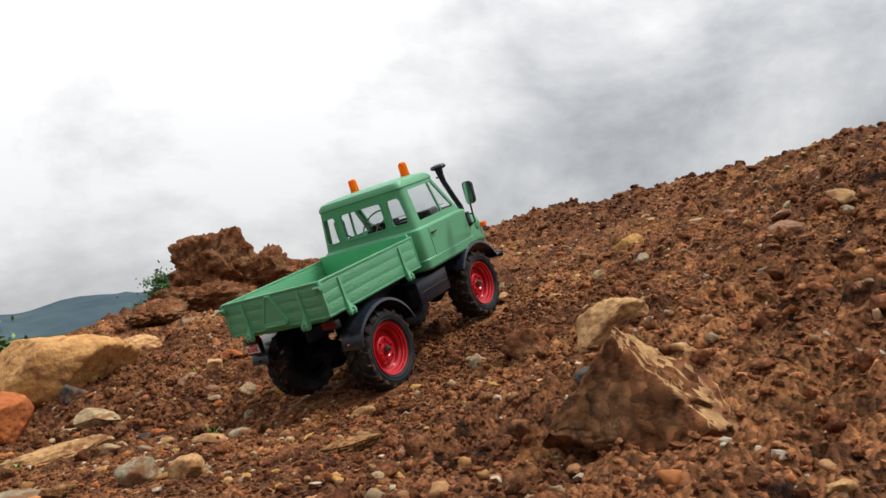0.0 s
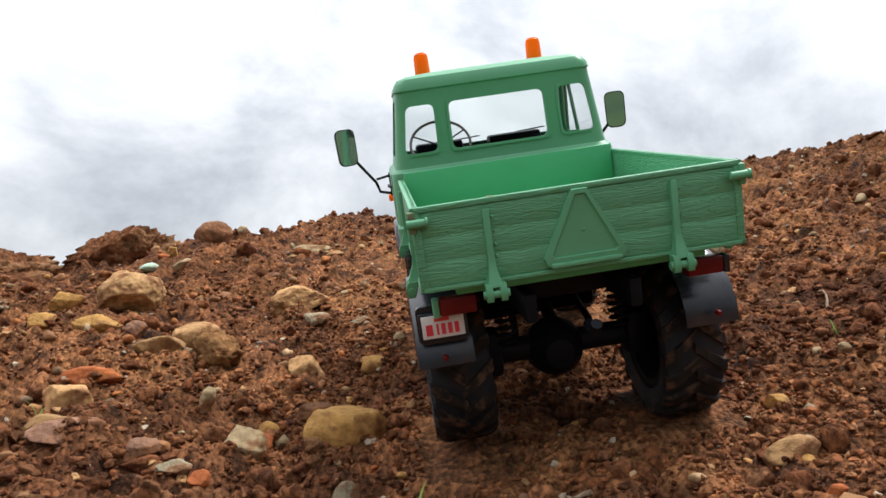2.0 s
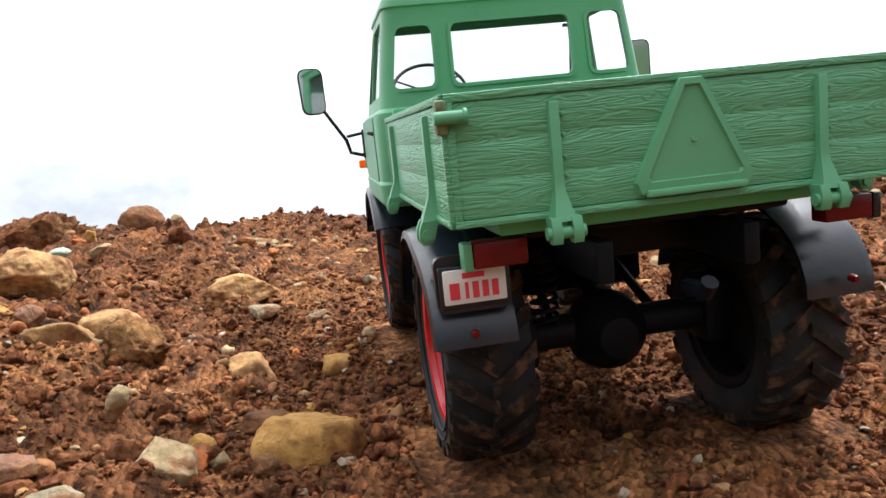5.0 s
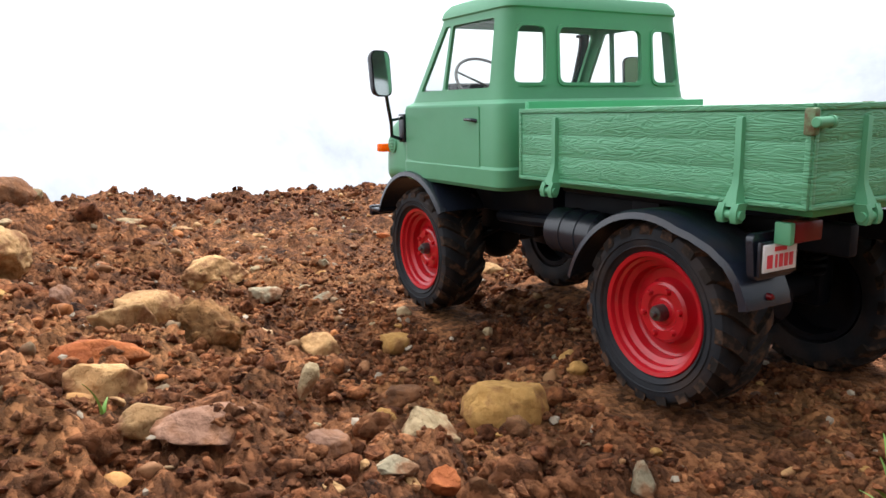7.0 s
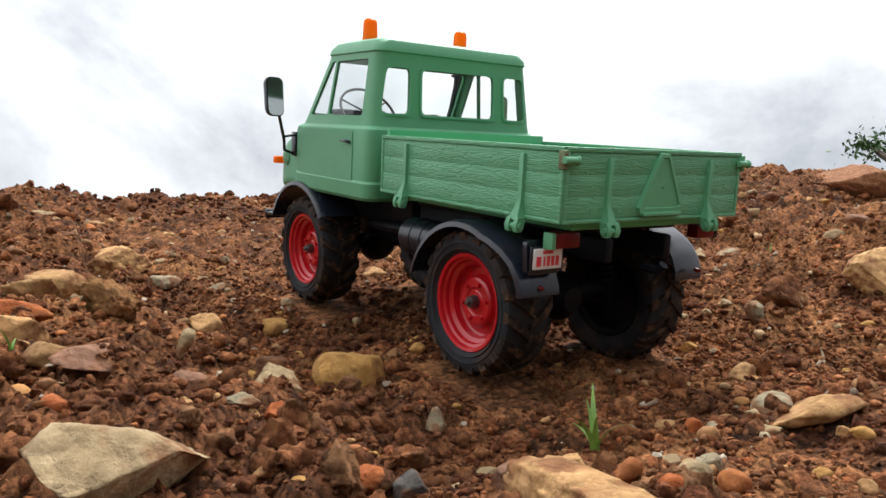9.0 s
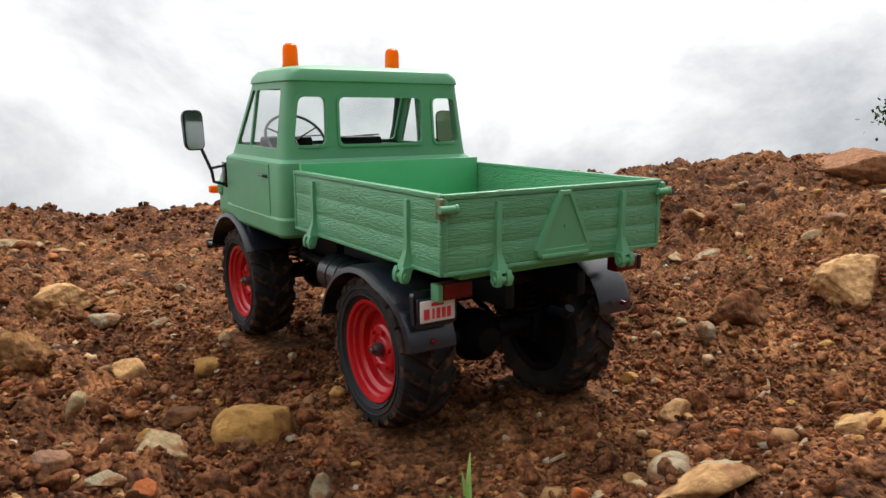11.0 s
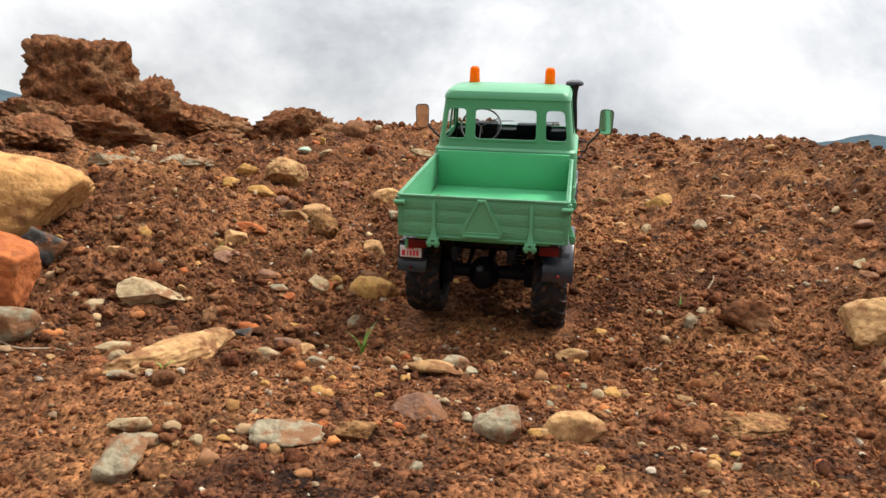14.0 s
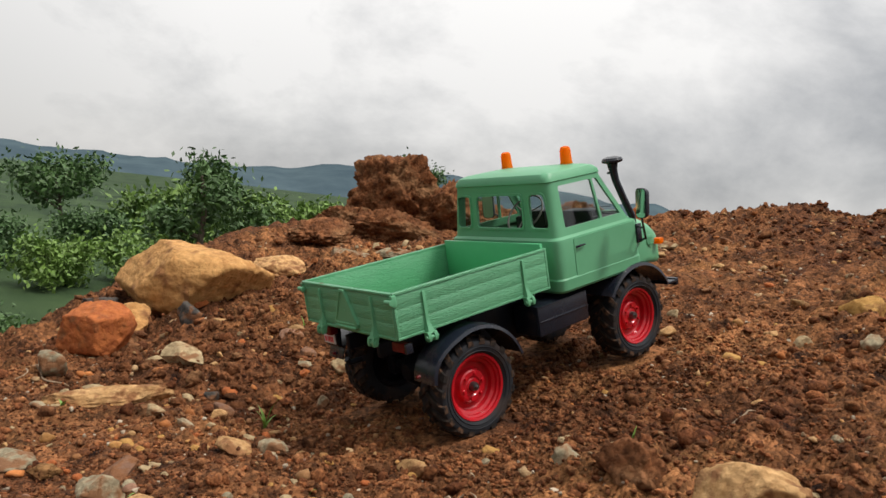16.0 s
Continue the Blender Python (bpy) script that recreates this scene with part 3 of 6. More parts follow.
def add_loft(bm, loops, close=True, caps=True):
    rings = [[bm.verts.new(p) for p in lp] for lp in loops]
    k = len(rings[0])
    for a, b in zip(rings, rings[1:]):
        for i in range(k if close else k - 1):
            j = (i + 1) % k
            bm.faces.new((a[i], a[j], b[j], b[i]))
    if caps:
        bm.faces.new(rings[0][::-1])
        bm.faces.new(rings[-1])
    return rings


def add_tube(bm, pts, radius, n=10, closed=False):
    """A round bar along the points; radius may be one per point."""
    pts = [Vector(p) for p in pts]
    loops = []
    side = None
    for i, p in enumerate(pts):
        a = pts[i - 1] if i or closed else pts[0]
        b = pts[(i + 1) % len(pts)] if i < len(pts) - 1 or closed else pts[-1]
        d = (b - a).normalized()
        if side is None:
            side = d.orthogonal().normalized()
        side = (side - d * side.dot(d)).normalized()
        up = d.cross(side)
        r = radius[i] if isinstance(radius, (list, tuple)) else radius
        loops.append([p + (side * math.cos(2 * math.pi * k / n) + up * math.sin(2 * math.pi * k / n)) * r for k in range(n)])
    if closed:
        loops.append(loops[0])
    add_loft(bm, loops, caps=not closed)
    if closed:
        bmesh.ops.remove_doubles(bm, verts=bm.verts, dist=1e-6)


def tube(pts, radius, n=10, closed=False):
    bm = bmesh.new()
    add_tube(bm, pts, radius, n, closed)
    return bm


def add_lathe(bm, profile, n=40, axis="x", at=(0, 0, 0)):
    """Turns (radius, along) pairs about an axis."""
    at = Vector(at)
    loops = []
    for i in range(n):
        c, s = math.cos(2 * math.pi * i / n), math.sin(2 * math.pi * i / n)
        lp = []
        for r, h in profile:
            p = (h, r * c, r * s) if axis == "x" else (r * c, h, r * s) if axis == "y" else (r * c, r * s, h)
            lp.append(bm.verts.new(at + Vector(p)))
        loops.append(lp)
    for i in range(n):
        a, b = loops[i], loops[(i + 1) % n]
        for j in range(len(profile) - 1):
            bm.faces.new((a[j], b[j], b[j + 1], a[j + 1]))
    bmesh.ops.remove_doubles(bm, verts=bm.verts, dist=1e-6)


def lathe(profile, n=40, axis="x", at=(0, 0, 0)):
    bm = bmesh.new()
    add_lathe(bm, profile, n, axis, at)
    return bm


def round_poly(pts, r, n=5):
    """A closed 2D polygon with rounded corners."""
    out = []
    k = len(pts)
    for i in range(k):
        p, a, b = Vector(pts[i]), Vector(pts[i - 1]), Vector(pts[(i + 1) % k])
        da, db = (a - p), (b - p)
        t = min(r, da.length * 0.45, db.length * 0.45)
        p0, p1 = p + da.normalized() * t, p + db.normalized() * t
        for j in range(n + 1):
            s = j / n
            out.append(tuple(p0 * (1 - s) ** 2 + p * 2 * s * (1 - s) + p1 * s ** 2))
    return out


def add_prism(bm, poly, lift):
    """Extrudes a 2D polygon; lift(u, v, k) gives the 3D point on side k = 0, 1."""
    a = [bm.verts.new(lift(u, v, 0)) for u, v in poly]
    b = [bm.verts.new(lift(u, v, 1)) for u, v in poly]
    n = len(poly)
    bm.faces.new(a[::-1])
    bm.faces.new(b)
    for i in range(n):
        j = (i + 1) % n
        bm.faces.new((a[i], a[j], b[j], b[i]))


def add_ring(bm, outer, inner, lift):
    """A flat ring between two polygons of as many corners, with thickness."""
    n = len(outer)
    vs = [[bm.verts.new(lift(u, v, k)) for u, v in poly] for k in (0, 1) for poly in (outer, inner)]
    for i in range(n):
        j = (i + 1) % n
        o0, i0, o1, i1 = vs
        bm.faces.new((o0[i], o0[j], i0[j], i0[i]))
        bm.faces.new((o1[i], i1[i], i1[j], o1[j]))
        bm.faces.new((o0[i], o1[i], o1[j], o0[j]))
        bm.faces.new((i0[i], i0[j], i1[j], i1[i]))


def grow(poly, d):
    cx, cy = sum(p[0] for p in poly) / len(poly), sum(p[1] for p in poly) / len(poly)
    hx, hy = max(abs(p[0] - cx) for p in poly), max(abs(p[1] - cy) for p in poly)
    return [(cx + (p[0] - cx) * (hx + d) / hx, cy + (p[1] - cy) * (hy + d) / hy) for p in poly]


# ---- the truck ----
truck = new("model_truck")
truck.empty_display_size = 0.05
tagged(truck, "green model truck with red wheels and orange roof beacons", "toy truck")

# cargo bed
BX, BY0, BY1, BZ0, BZ1, TH = 0.095, -0.089, 0.133, 0.1255, 0.1745, 0.0042
bed = part("cargo_bed", boxes((-BX + TH, BX - TH, BY0 + TH, BY1 - TH, BZ0, BZ0 + 0.005), (-0.075, 0.075, BY0 + 0.01, BY1 - 0.01, BZ0 - 0.006, BZ0 + 0.001)), M_bed, truck, "open cargo bed with a smooth green floor")


def board(name, axis, at, out, a0, a1, z0, z1, label):
    """A bed wall: a back panel with its rim. axis: the wall's outward direction."""
    def bx(u0, u1, w0, w1, d0, d1, bev):
        lo, hi = sorted((at + out * d0, at + out * d1))
        return boxes((lo, hi, u0, u1, w0, w1) if axis == "x" else (u0, u1, lo, hi, w0, w1), bevel=bev)
    wall = part(name, bx(a0, a1, z0, z1, -TH, -0.0012, 0.0004), M_board, truck, label)
    part("rim", bx(a0, a1, z1 - 0.0032, z1, -TH - 0.0003, 0.0006, 0.0006), M_board, wall)
    part("rim", bx(a0, a1, z0, z0 + 0.0028, -TH, 0.0006, 0.0006), M_board, wall)
    for u in (a0, a1 - 0.003):
        part("rim", bx(u, u + 0.003, z0, z1, -TH, 0.0004, 0.0006), M_board, wall)
    return wall


def planks(axis, at, out, a0, a1, z0, z1, wall):
    """Three embossed planks inside the rim of a bed wall."""
    h = (z1 - z0 - 0.0069) / 3
    lo, hi = sorted((at - out * 0.002, at - out * 0.0003))
    for i in range(3):
        w0 = z0 + 0.0032 + i * (h + 0.00005)
        bm = boxes((lo, hi, a0 + 0.003, a1 - 0.003, w0, w0 + h) if axis == "x" else (a0 + 0.003, a1 - 0.003, lo, hi, w0, w0 + h), bevel=0.00007)
        part("plank", bm, M_board, wall)


def stake(axis, at, out, u, bed_parent):
    """A riveted upright strap on the wall, with a gusset that leans out to a two-pronged hinge lug below the edge."""
    def at3(du, d, z):
        return (at + out * d, u + du, z) if axis == "x" else (u + du, at + out * d, z)

    def loft(*rows):
        add_loft(bm, [[at3(-w, d0, z), at3(w, d0, z), at3(w * 0.8, d1, z), at3(-w * 0.8, d1, z)] for w, d0, d1, z in rows])
    bm = bmesh.new()
    loft((0.0020, -0.001, 0.0016, 0.1684), (0.0023, -0.001, 0.0021, 0.1672), (0.0023, -0.001, 0.0021, 0.1400), (0.0025, -0.001, 0.0026, 0.1355), (0.0040, -0.001, 0.0052, 0.1290), (0.0056, -0.001, 0.0068, 0.1245))
    strap = part("stake", bm, M_green, bed_parent, "riveted upright strap with a hinge lug")
    bm = bmesh.new()
    for s in (-1, 1):
        add_loft(bm, [[at3(s * 0.0040 + k, d0, z) for k, d0 in ((-0.0019, a), (0.0019, a), (0.0019, b_), (-0.0019, b_))] for a, b_, z in ((0.000, 0.0066, 0.1262), (0.001, 0.0082, 0.1225), (0.0022, 0.0084, 0.1185), (0.0036, 0.0074, 0.1164))])
    add_tube(bm, [at3(-0.0074, 0.0052, 0.1204), at3(0.0074, 0.0052, 0.1204)], 0.0024, 12)
    part("hinge_lug", bm, M_green, strap, "two-pronged green hinge lug")
    for z in (0.1635, 0.1560, 0.1480, 0.1410):
        sgn = 1 if out > 0 else -1
        part("rivet", lathe([(0, 0.0009 * sgn), (0.0007, 0.0007 * sgn), (0.0010, 0)], 8, axis, at3(0.0034, 0.0002, z)), M_green, strap)


for s in (-1, 1):
    wall = board("side_board", "x", s * BX, s, BY0 + 0.0005, BY1, BZ0, BZ1, "green side board with embossed wood grain")
    planks("x", s * BX, s, BY0 + 0.0005, BY1, BZ0, BZ1, wall)
    for y in (0.0925, -0.0510):
        stake("x", s * BX, s, y, truck)
wall = board("tailgate", "y", BY0, -1, -BX + 0.0015, BX - 0.0015, BZ0, BZ1, "green tailgate with embossed wood grain")
planks("y", BY0, -1, -BX + 0.0015, BX - 0.0015, BZ0, BZ1, wall)
for x in (-0.0537, 0.0545):
    stake("y", BY0, -1, x, truck)
bm = bmesh.new()
add_box(bm, -BX + TH + 0.001, BX - TH - 0.001, BY1 - TH, BY1 + 0.0004, BZ0, BZ1 + 0.005, bevel=0.0006)
part("headboard", bm, M_bed, bed, "plain green headboard behind the cab")
bm = bmesh.new()
tri = [(-0.0045, 0.1725), (0.0045, 0.1725), (0.0242, 0.1345), (0.0225, 0.1300), (-0.0225, 0.1300), (-0.0242, 0.1345)]
tri_in = [(-0.0030, 0.1695), (0.0030, 0.1695), (0.0195, 0.1362), (0.0185, 0.1345), (-0.0185, 0.1345), (-0.0195, 0.1362)]
lo = [[(u, BY0 + 0.001, v) for u, v in tri], [(u, BY0 - 0.0028, v) for u, v in grow(tri, -0.0006)], [(u, BY0 - 0.0032, v) for u, v in tri_in], [(u, BY0 - 0.0020, v) for u, v in grow(tri_in, -0.0008)]]
add_loft(bm, lo)
add_box(bm, -0.0205, 0.0205, BY0 - 0.0046, BY0 - 0.001, 0.1290, 0.1318, bevel=0.0008)
part("warning_triangle", bm, M_green, bed, "raised green triangle plate")
part("rivet", lathe([(0, -0.0008), (0.0010, -0.0006), (0.0012, 0.002)], 10, "y", (0, BY0 - 0.0022, 0.149)), M_board, bed)
for s in (-1, 1):
    part("corner_latch", lathe([(0, -0.0058), (0.0020, -0.0058), (0.0025, -0.0052), (0.0025, 0.0046), (0.0031, 0.0050), (0.0031, 0.0062), (0, 0.0064)], 16, "x", (s * 0.0925, BY0 - 0.0030, 0.1660)), M_green, truck, "stub of a corner latch")
    bm = boxes((s * 0.0950 - 0.0022, s * 0.0950 + 0.0022, BY0 - 0.0018, BY0 + 0.004, 0.1600, 0.1725), bevel=0.0012)
    part("latch_plate", bm, M_worn if s < 0 else M_green, bed, "rusty worn latch plate" if s < 0 else "")
part("rust_spot", boxes((-0.052, -0.0475, BY0 + 0.0002, BY0 + 0.0042, BZ1 - 0.001, BZ1 + 0.0004), bevel=0.0004), M_worn, bed, "worn rusty patch on the rim")


# cab
def plan(w, y0, y1, r, z, rf=None):
    q = round_poly([(-w, y0), (w, y0), (w, y1), (-w, y1)], r, 6)
    return [(u, v, z) for u, v in q]


CAB = [(0.0985, 0.1490, 0.303, 0.012, 0.1145), (0.1008, 0.1470, 0.305, 0.012, 0.1175), (0.1012, 0.1466, 0.305, 0.012, 0.1300), (0.0999, 0.1479, 0.305, 0.012, 0.1322),
       (0.0999, 0.1479, 0.305, 0.012, 0.1740), (0.0990, 0.1484, 0.304, 0.012, 0.1785), (0.0955, 0.1515, 0.296, 0.012, 0.1815), (0.0945, 0.1525, 0.292, 0.012, 0.1880),
       (0.0872, 0.1560, 0.258, 0.012, 0.2430), (0.0868, 0.1560, 0.2565, 0.012, 0.2470), (0.0880, 0.1548, 0.2575, 0.012, 0.2482), (0.0868, 0.1556, 0.2560, 0.012, 0.2530),
       (0.0835, 0.1590, 0.2510, 0.013, 0.2580), (0.0760, 0.1660, 0.2420, 0.014, 0.2608), (0.0560, 0.1820, 0.2280, 0.012, 0.2628), (0.0200, 0.1990, 0.2120, 0.004, 0.2634)]
bm = bmesh.new()
add_loft(bm, [plan(*c) for c in CAB], caps=False)
bm.faces.new([v for v in bm.verts if v.co.z > 0.2633])
bmesh.ops.recalc_face_normals(bm, faces=bm.faces)
me = bpy.data.meshes.new("cab")
bm.to_mesh(me)
bm.free()
me.materials.append(M_green)
cab = new("cab", me)
REAR_MID = round_poly([(-0.0425, 0.1935), (0.0425, 0.1935), (0.0420, 0.2345), (-0.0420, 0.2345)], 0.006)
REAR_SIDE = round_poly([(0.0560, 0.1935), (0.0850, 0.1935), (0.0795, 0.2345), (0.0550, 0.2345)], 0.006)
DOOR_MAIN = round_poly([(0.1715, 0.1905), (0.2370, 0.1905), (0.2330, 0.2415), (0.1735, 0.2415)], 0.003)
DOOR_VENT = round_poly([(0.2405, 0.1905), (0.2760, 0.1905), (0.2440, 0.2415), (0.2365, 0.2415)], 0.002)
SHIELD = round_poly([(-0.0880, 0.1920), (0.0880, 0.1920), (0.0815, 0.2425), (-0.0815, 0.2425)], 0.005)
bm = bmesh.new()
add_prism(bm, REAR_MID, lambda u, v, k: (u, 0.135 + 0.045 * k, v))
for s in (-1, 1):
    add_prism(bm, [(s * u, v) for u, v in REAR_SIDE], lambda u, v, k: (u, 0.135 + 0.040 * k, v))
    add_prism(bm, DOOR_MAIN, lambda u, v, k, s=s: (s * (0.075 + 0.035 * k), u, v))
    add_prism(bm, DOOR_VENT, lambda u, v, k, s=s: (s * (0.079 + 0.031 * k), u, v))
add_prism(bm, SHIELD, lambda u, v, k: (u, 0.245 + (0.06 if v < 0.22 else 0.03) * k, v))
bmesh.ops.recalc_face_normals(bm, faces=bm.faces)
me = bpy.data.meshes.new("cutter")
bm.to_mesh(me)
bm.free()
cutter = new("cutter", me)
sol = cab.modifiers.new("thickness", "SOLIDIFY")
sol.thickness, sol.offset, sol.use_even_offset = 0.0028, -1.0, True
cut = cab.modifiers.new("openings", "BOOLEAN")
cut.operation, cut.object, cut.solver = "DIFFERENCE", cutter, "EXACT"
bpy.context.view_layer.update()
me = bpy.data.meshes.new_from_object(cab.evaluated_get(bpy.context.evaluated_depsgraph_get()))
bpy.data.objects.remove(cab)
bpy.data.objects.remove(cutter)
cab = link_part("cab", me, truck, "rounded green cab with three rear windows", 30)


def rear_y(v):
    return 0.1525 + (v - 0.188) * (0.0035 / 0.055)


def side_x(v):
    return 0.0945 - (v - 0.188) * (0.0073 / 0.055)


def front_y(v):
    return 0.292 - (v - 0.188) * (0.034 / 0.055)


for poly, nm in ((REAR_MID, "rear_window"), ([(-u, v) for u, v in REAR_SIDE], "rear_window"), (REAR_SIDE, "rear_window")):
    bm = bmesh.new()
    add_prism(bm, grow(poly, 0.0008), lambda u, v, k: (u, rear_y(v) + 0.0012 + 0.0007 * k, v))
    pane = part(nm, bm, M_glass, cab, "clear rear window pane")
    bm = bmesh.new()
    add_ring(bm, grow(poly, 0.0022), grow(poly, -0.0001), lambda u, v, k: (u, rear_y(v) - 0.0013 + 0.0022 * k + max(0, abs(u) - 0.079) * 0.45, v))
    part("window_seal", bm, M_green, pane, "raised green window surround")
for s in (-1, 1):
    for poly in (DOOR_MAIN, DOOR_VENT):
        bm = bmesh.new()
        add_prism(bm, grow(poly, 0.0006), lambda u, v, k: (s * (side_x(v) - 0.0016 - 0.0007 * k), u, v))
        part("side_window", bm, M_glass, cab, "clear side window pane")
    door = bmesh.new()
    dpoly = round_poly([(0.1765, 0.1195), (0.2420, 0.1195), (0.2560, 0.1290), (0.2945, 0.1330), (0.2945, 0.1770), (0.1765, 0.1770)], 0.003)
    add_prism(door, dpoly, lambda u, v, k: (s * (0.0975 + (0.0031 if k else 0.0)), u, v))
    door = part("door", door, M_green, cab, "flush green cab door")
    part("door_handle", tube([(s * 0.1004, 0.1800, 0.1660), (s * 0.1034, 0.1815, 0.1668), (s * 0.1036, 0.1920, 0.1672), (s * 0.1030, 0.1935, 0.1668)], [0.0016, 0.0014, 0.0011, 0.0007], 8), M_plastic, door, "black door handle")
bm = bmesh.new()
add_prism(bm, grow(SHIELD, 0.0008), lambda u, v, k: (u, front_y(v) - 0.0016 - 0.0007 * k, v))
part("windscreen", bm, M_glass, cab, "clear windscreen")


# nose in front of the doors
def nose_loop(y, w, zb, zt, r):
    q = round_poly([(-w, zb), (w, zb), (w * 0.98, zt - 0.012), (w * 0.72, zt), (-w * 0.72, zt), (-w * 0.98, zt - 0.012)], r, 4)
    return [(u, y, v) for u, v in q]


bm = bmesh.new()
add_loft(bm, [nose_loop(0.296, 0.0995, 0.115, 0.1835, 0.008), nose_loop(0.318, 0.0990, 0.115, 0.180, 0.009), nose_loop(0.337, 0.0970, 0.112, 0.1730, 0.010),
              nose_loop(0.352, 0.0920, 0.108, 0.1640, 0.012), nose_loop(0.3605, 0.0860, 0.106, 0.1560, 0.012), nose_loop(0.3650, 0.0760, 0.108, 0.1480, 0.010)])
part("bonnet", bm, M_green, cab, "short sloping green bonnet", 40)
for s in (-1, 1):
    bm = lathe([(0, 0.0012), (0.0050, 0.0014), (0.0074, 0.0012), (0.0080, 0)] if s > 0 else [(0, -0.0012), (0.0050, -0.0014), (0.0074, -0.0012), (0.0080, 0)], 24, "x", (s * 0.0980, 0.3270, 0.1440))
    for i in range(4):
        add_box(bm, s * 0.0990 - 0.0012, s * 0.0990 + 0.0012, 0.3225, 0.3315, 0.1395 + i * 0.0028, 0.1408 + i * 0.0028, bevel=0.0003)
    part("air_vent", bm, M_green, cab, "round louvred side vent")
    bm = boxes((s * 0.0930, s * 0.1050, 0.3375, 0.3480, 0.1370, 0.1445) if s > 0 else (-0.1050, -0.0930, 0.3375, 0.3480, 0.1370, 0.1445), bevel=0.0014)
    part("indicator_lamp", bm, M_amber, truck, "small orange indicator lamp")
    bm = lathe([(0, 0.0040), (0.0070, 0.0030), (0.0085, 0), (0.0085, -0.004)], 20, "y", (s * 0.0560, 0.3640, 0.1300))
    part("headlamp", bm, M_white, truck, "round headlamp")

# interior
part("dashboard", boxes((-0.086, 0.086, 0.262, 0.292, 0.160, 0.1885), (-0.070, -0.022, 0.258, 0.282, 0.170, 0.1975), (0.006, 0.060, 0.262, 0.284, 0.170, 0.1965), bevel=0.003), M_under, cab, "dark dashboard")
part("cab_floor", boxes((-0.0925, 0.0925, 0.155, 0.300, 0.128, 0.132), (-0.085, 0.085, 0.158, 0.200, 0.132, 0.172), bevel=0.002), M_under, cab, "dark floor and low bench seat")
RS = 0.0300
ring = [(-0.046 + RS * math.cos(a), 0.2445 + RS * math.sin(a) * 0.66, 0.1960 + RS * math.sin(a) * 0.75) for a in [2 * math.pi * i / 32 for i in range(32)]]
wheel_bm = tube(ring, 0.0014, 8, True)
for a in (0.5, 2.64, 4.71):
    add_tube(wheel_bm, [(-0.046, 0.246, 0.1945), (-0.046 + RS * math.cos(a), 0.2445 + RS * math.sin(a) * 0.66, 0.1960 + RS * math.sin(a) * 0.75)], 0.0009, 6)
add_tube(wheel_bm, [(-0.046, 0.246, 0.1945), (-0.046, 0.266, 0.176)], 0.002, 8)
part("steering_wheel", wheel_bm, M_wheel, cab, "thin grey-brown steering wheel")
for x in (-0.05, 0.02):
    part("wiper", tube([(x, 0.2905, 0.1930), (x + 0.022, 0.2890, 0.1962), (x + 0.05, 0.2880, 0.1975)], 0.0007, 6), M_plastic, cab, "black wiper")

# roof beacons, snorkel, mirrors
for s in (-1, 1):
    b = part("beacon", lathe([(0, 0), (0.0078, 0), (0.0078, 0.0030), (0.0074, 0.0036), (0.0070, 0.0175), (0.0062, 0.0212), (0.0040, 0.0230), (0, 0.0235)], 28, "z", (s * 0.0548, 0.2300, 0.2618)), M_amber, truck, "orange plastic roof beacon")
    part("beacon_base", lathe([(0, -0.002), (0.0084, -0.002), (0.0084, 0.0006), (0, 0.0006)], 24, "z", (s * 0.0548, 0.2300, 0.2618)), M_green, b)
sn = part("snorkel", tube([(0.0900, 0.3050, 0.1720), (0.0935, 0.3000, 0.1830), (0.0925, 0.2890, 0.2060), (0.0905, 0.2790, 0.2320), (0.0900, 0.2765, 0.2460), (0.0900, 0.2765, 0.2560)], [0.0048, 0.0047, 0.0046, 0.0047, 0.0054, 0.0072], 14), M_plastic, truck, "black air intake snorkel beside the windscreen")
part("snorkel_cap", lathe([(0, 0.0), (0.0075, 0.0), (0.0128, 0.0018), (0.0136, 0.0042), (0.0120, 0.0072), (0.0065, 0.0090), (0, 0.0094)], 28, "z", (0.0900, 0.2765, 0.2545)), M_plastic, sn, "mushroom cap")
part("snorkel_clamp", boxes((0.0800, 0.0900, 0.2755, 0.2785, 0.2410, 0.2440)), M_plastic, sn)
for s in (-1, 1):
    bm = tube([(s * 0.1000, 0.3030, 0.1490), (s * 0.1130, 0.2985, 0.1530), (s * 0.1160, 0.2930, 0.1640), (s * 0.1340, 0.2660, 0.1920)], 0.0016, 8)
    add_tube(bm, [(s * 0.1000, 0.3000, 0.1690), (s * 0.1150, 0.2945, 0.1670)], 0.0014, 8)
    add_box(bm, s * 0.1005 - 0.0016, s * 0.1005 + 0.0016, 0.2965, 0.3065, 0.1470, 0.1720, bevel=0.0008)
    arm = part("mirror_arm", bm, M_plastic, truck, "black tubular mirror arm")
    poly = round_poly([(-0.0098, -0.0185), (0.0098, -0.0185), (0.0104, 0.0185), (-0.0104, 0.0185)], 0.007)
    mm = pose(s * 0.1397, 0.2600, 0.2050, -5, 0, -s * 16)
    bm = bmesh.new()
    add_loft(bm, [[mm @ Vector((u, 0.0, v)) for u, v in poly], [mm @ Vector((u, 0.0025, v)) for u, v in poly], [mm @ Vector((u, 0.006, v)) for u, v in grow(poly, -0.0015)], [mm @ Vector((u, 0.0078, v)) for u, v in grow(poly, -0.004)]])
    shell = part("mirror_shell", bm, M_plastic, arm, "rounded black mirror housing")
    bm = bmesh.new()
    add_prism(bm, grow(poly, -0.0010), lambda u, v, k: mm @ Vector((u, -0.0002 - 0.0004 * k, v)))
    part("mirror_glass", bm, M_mirror, arm, "mirror glass reflecting the green bed", 0)


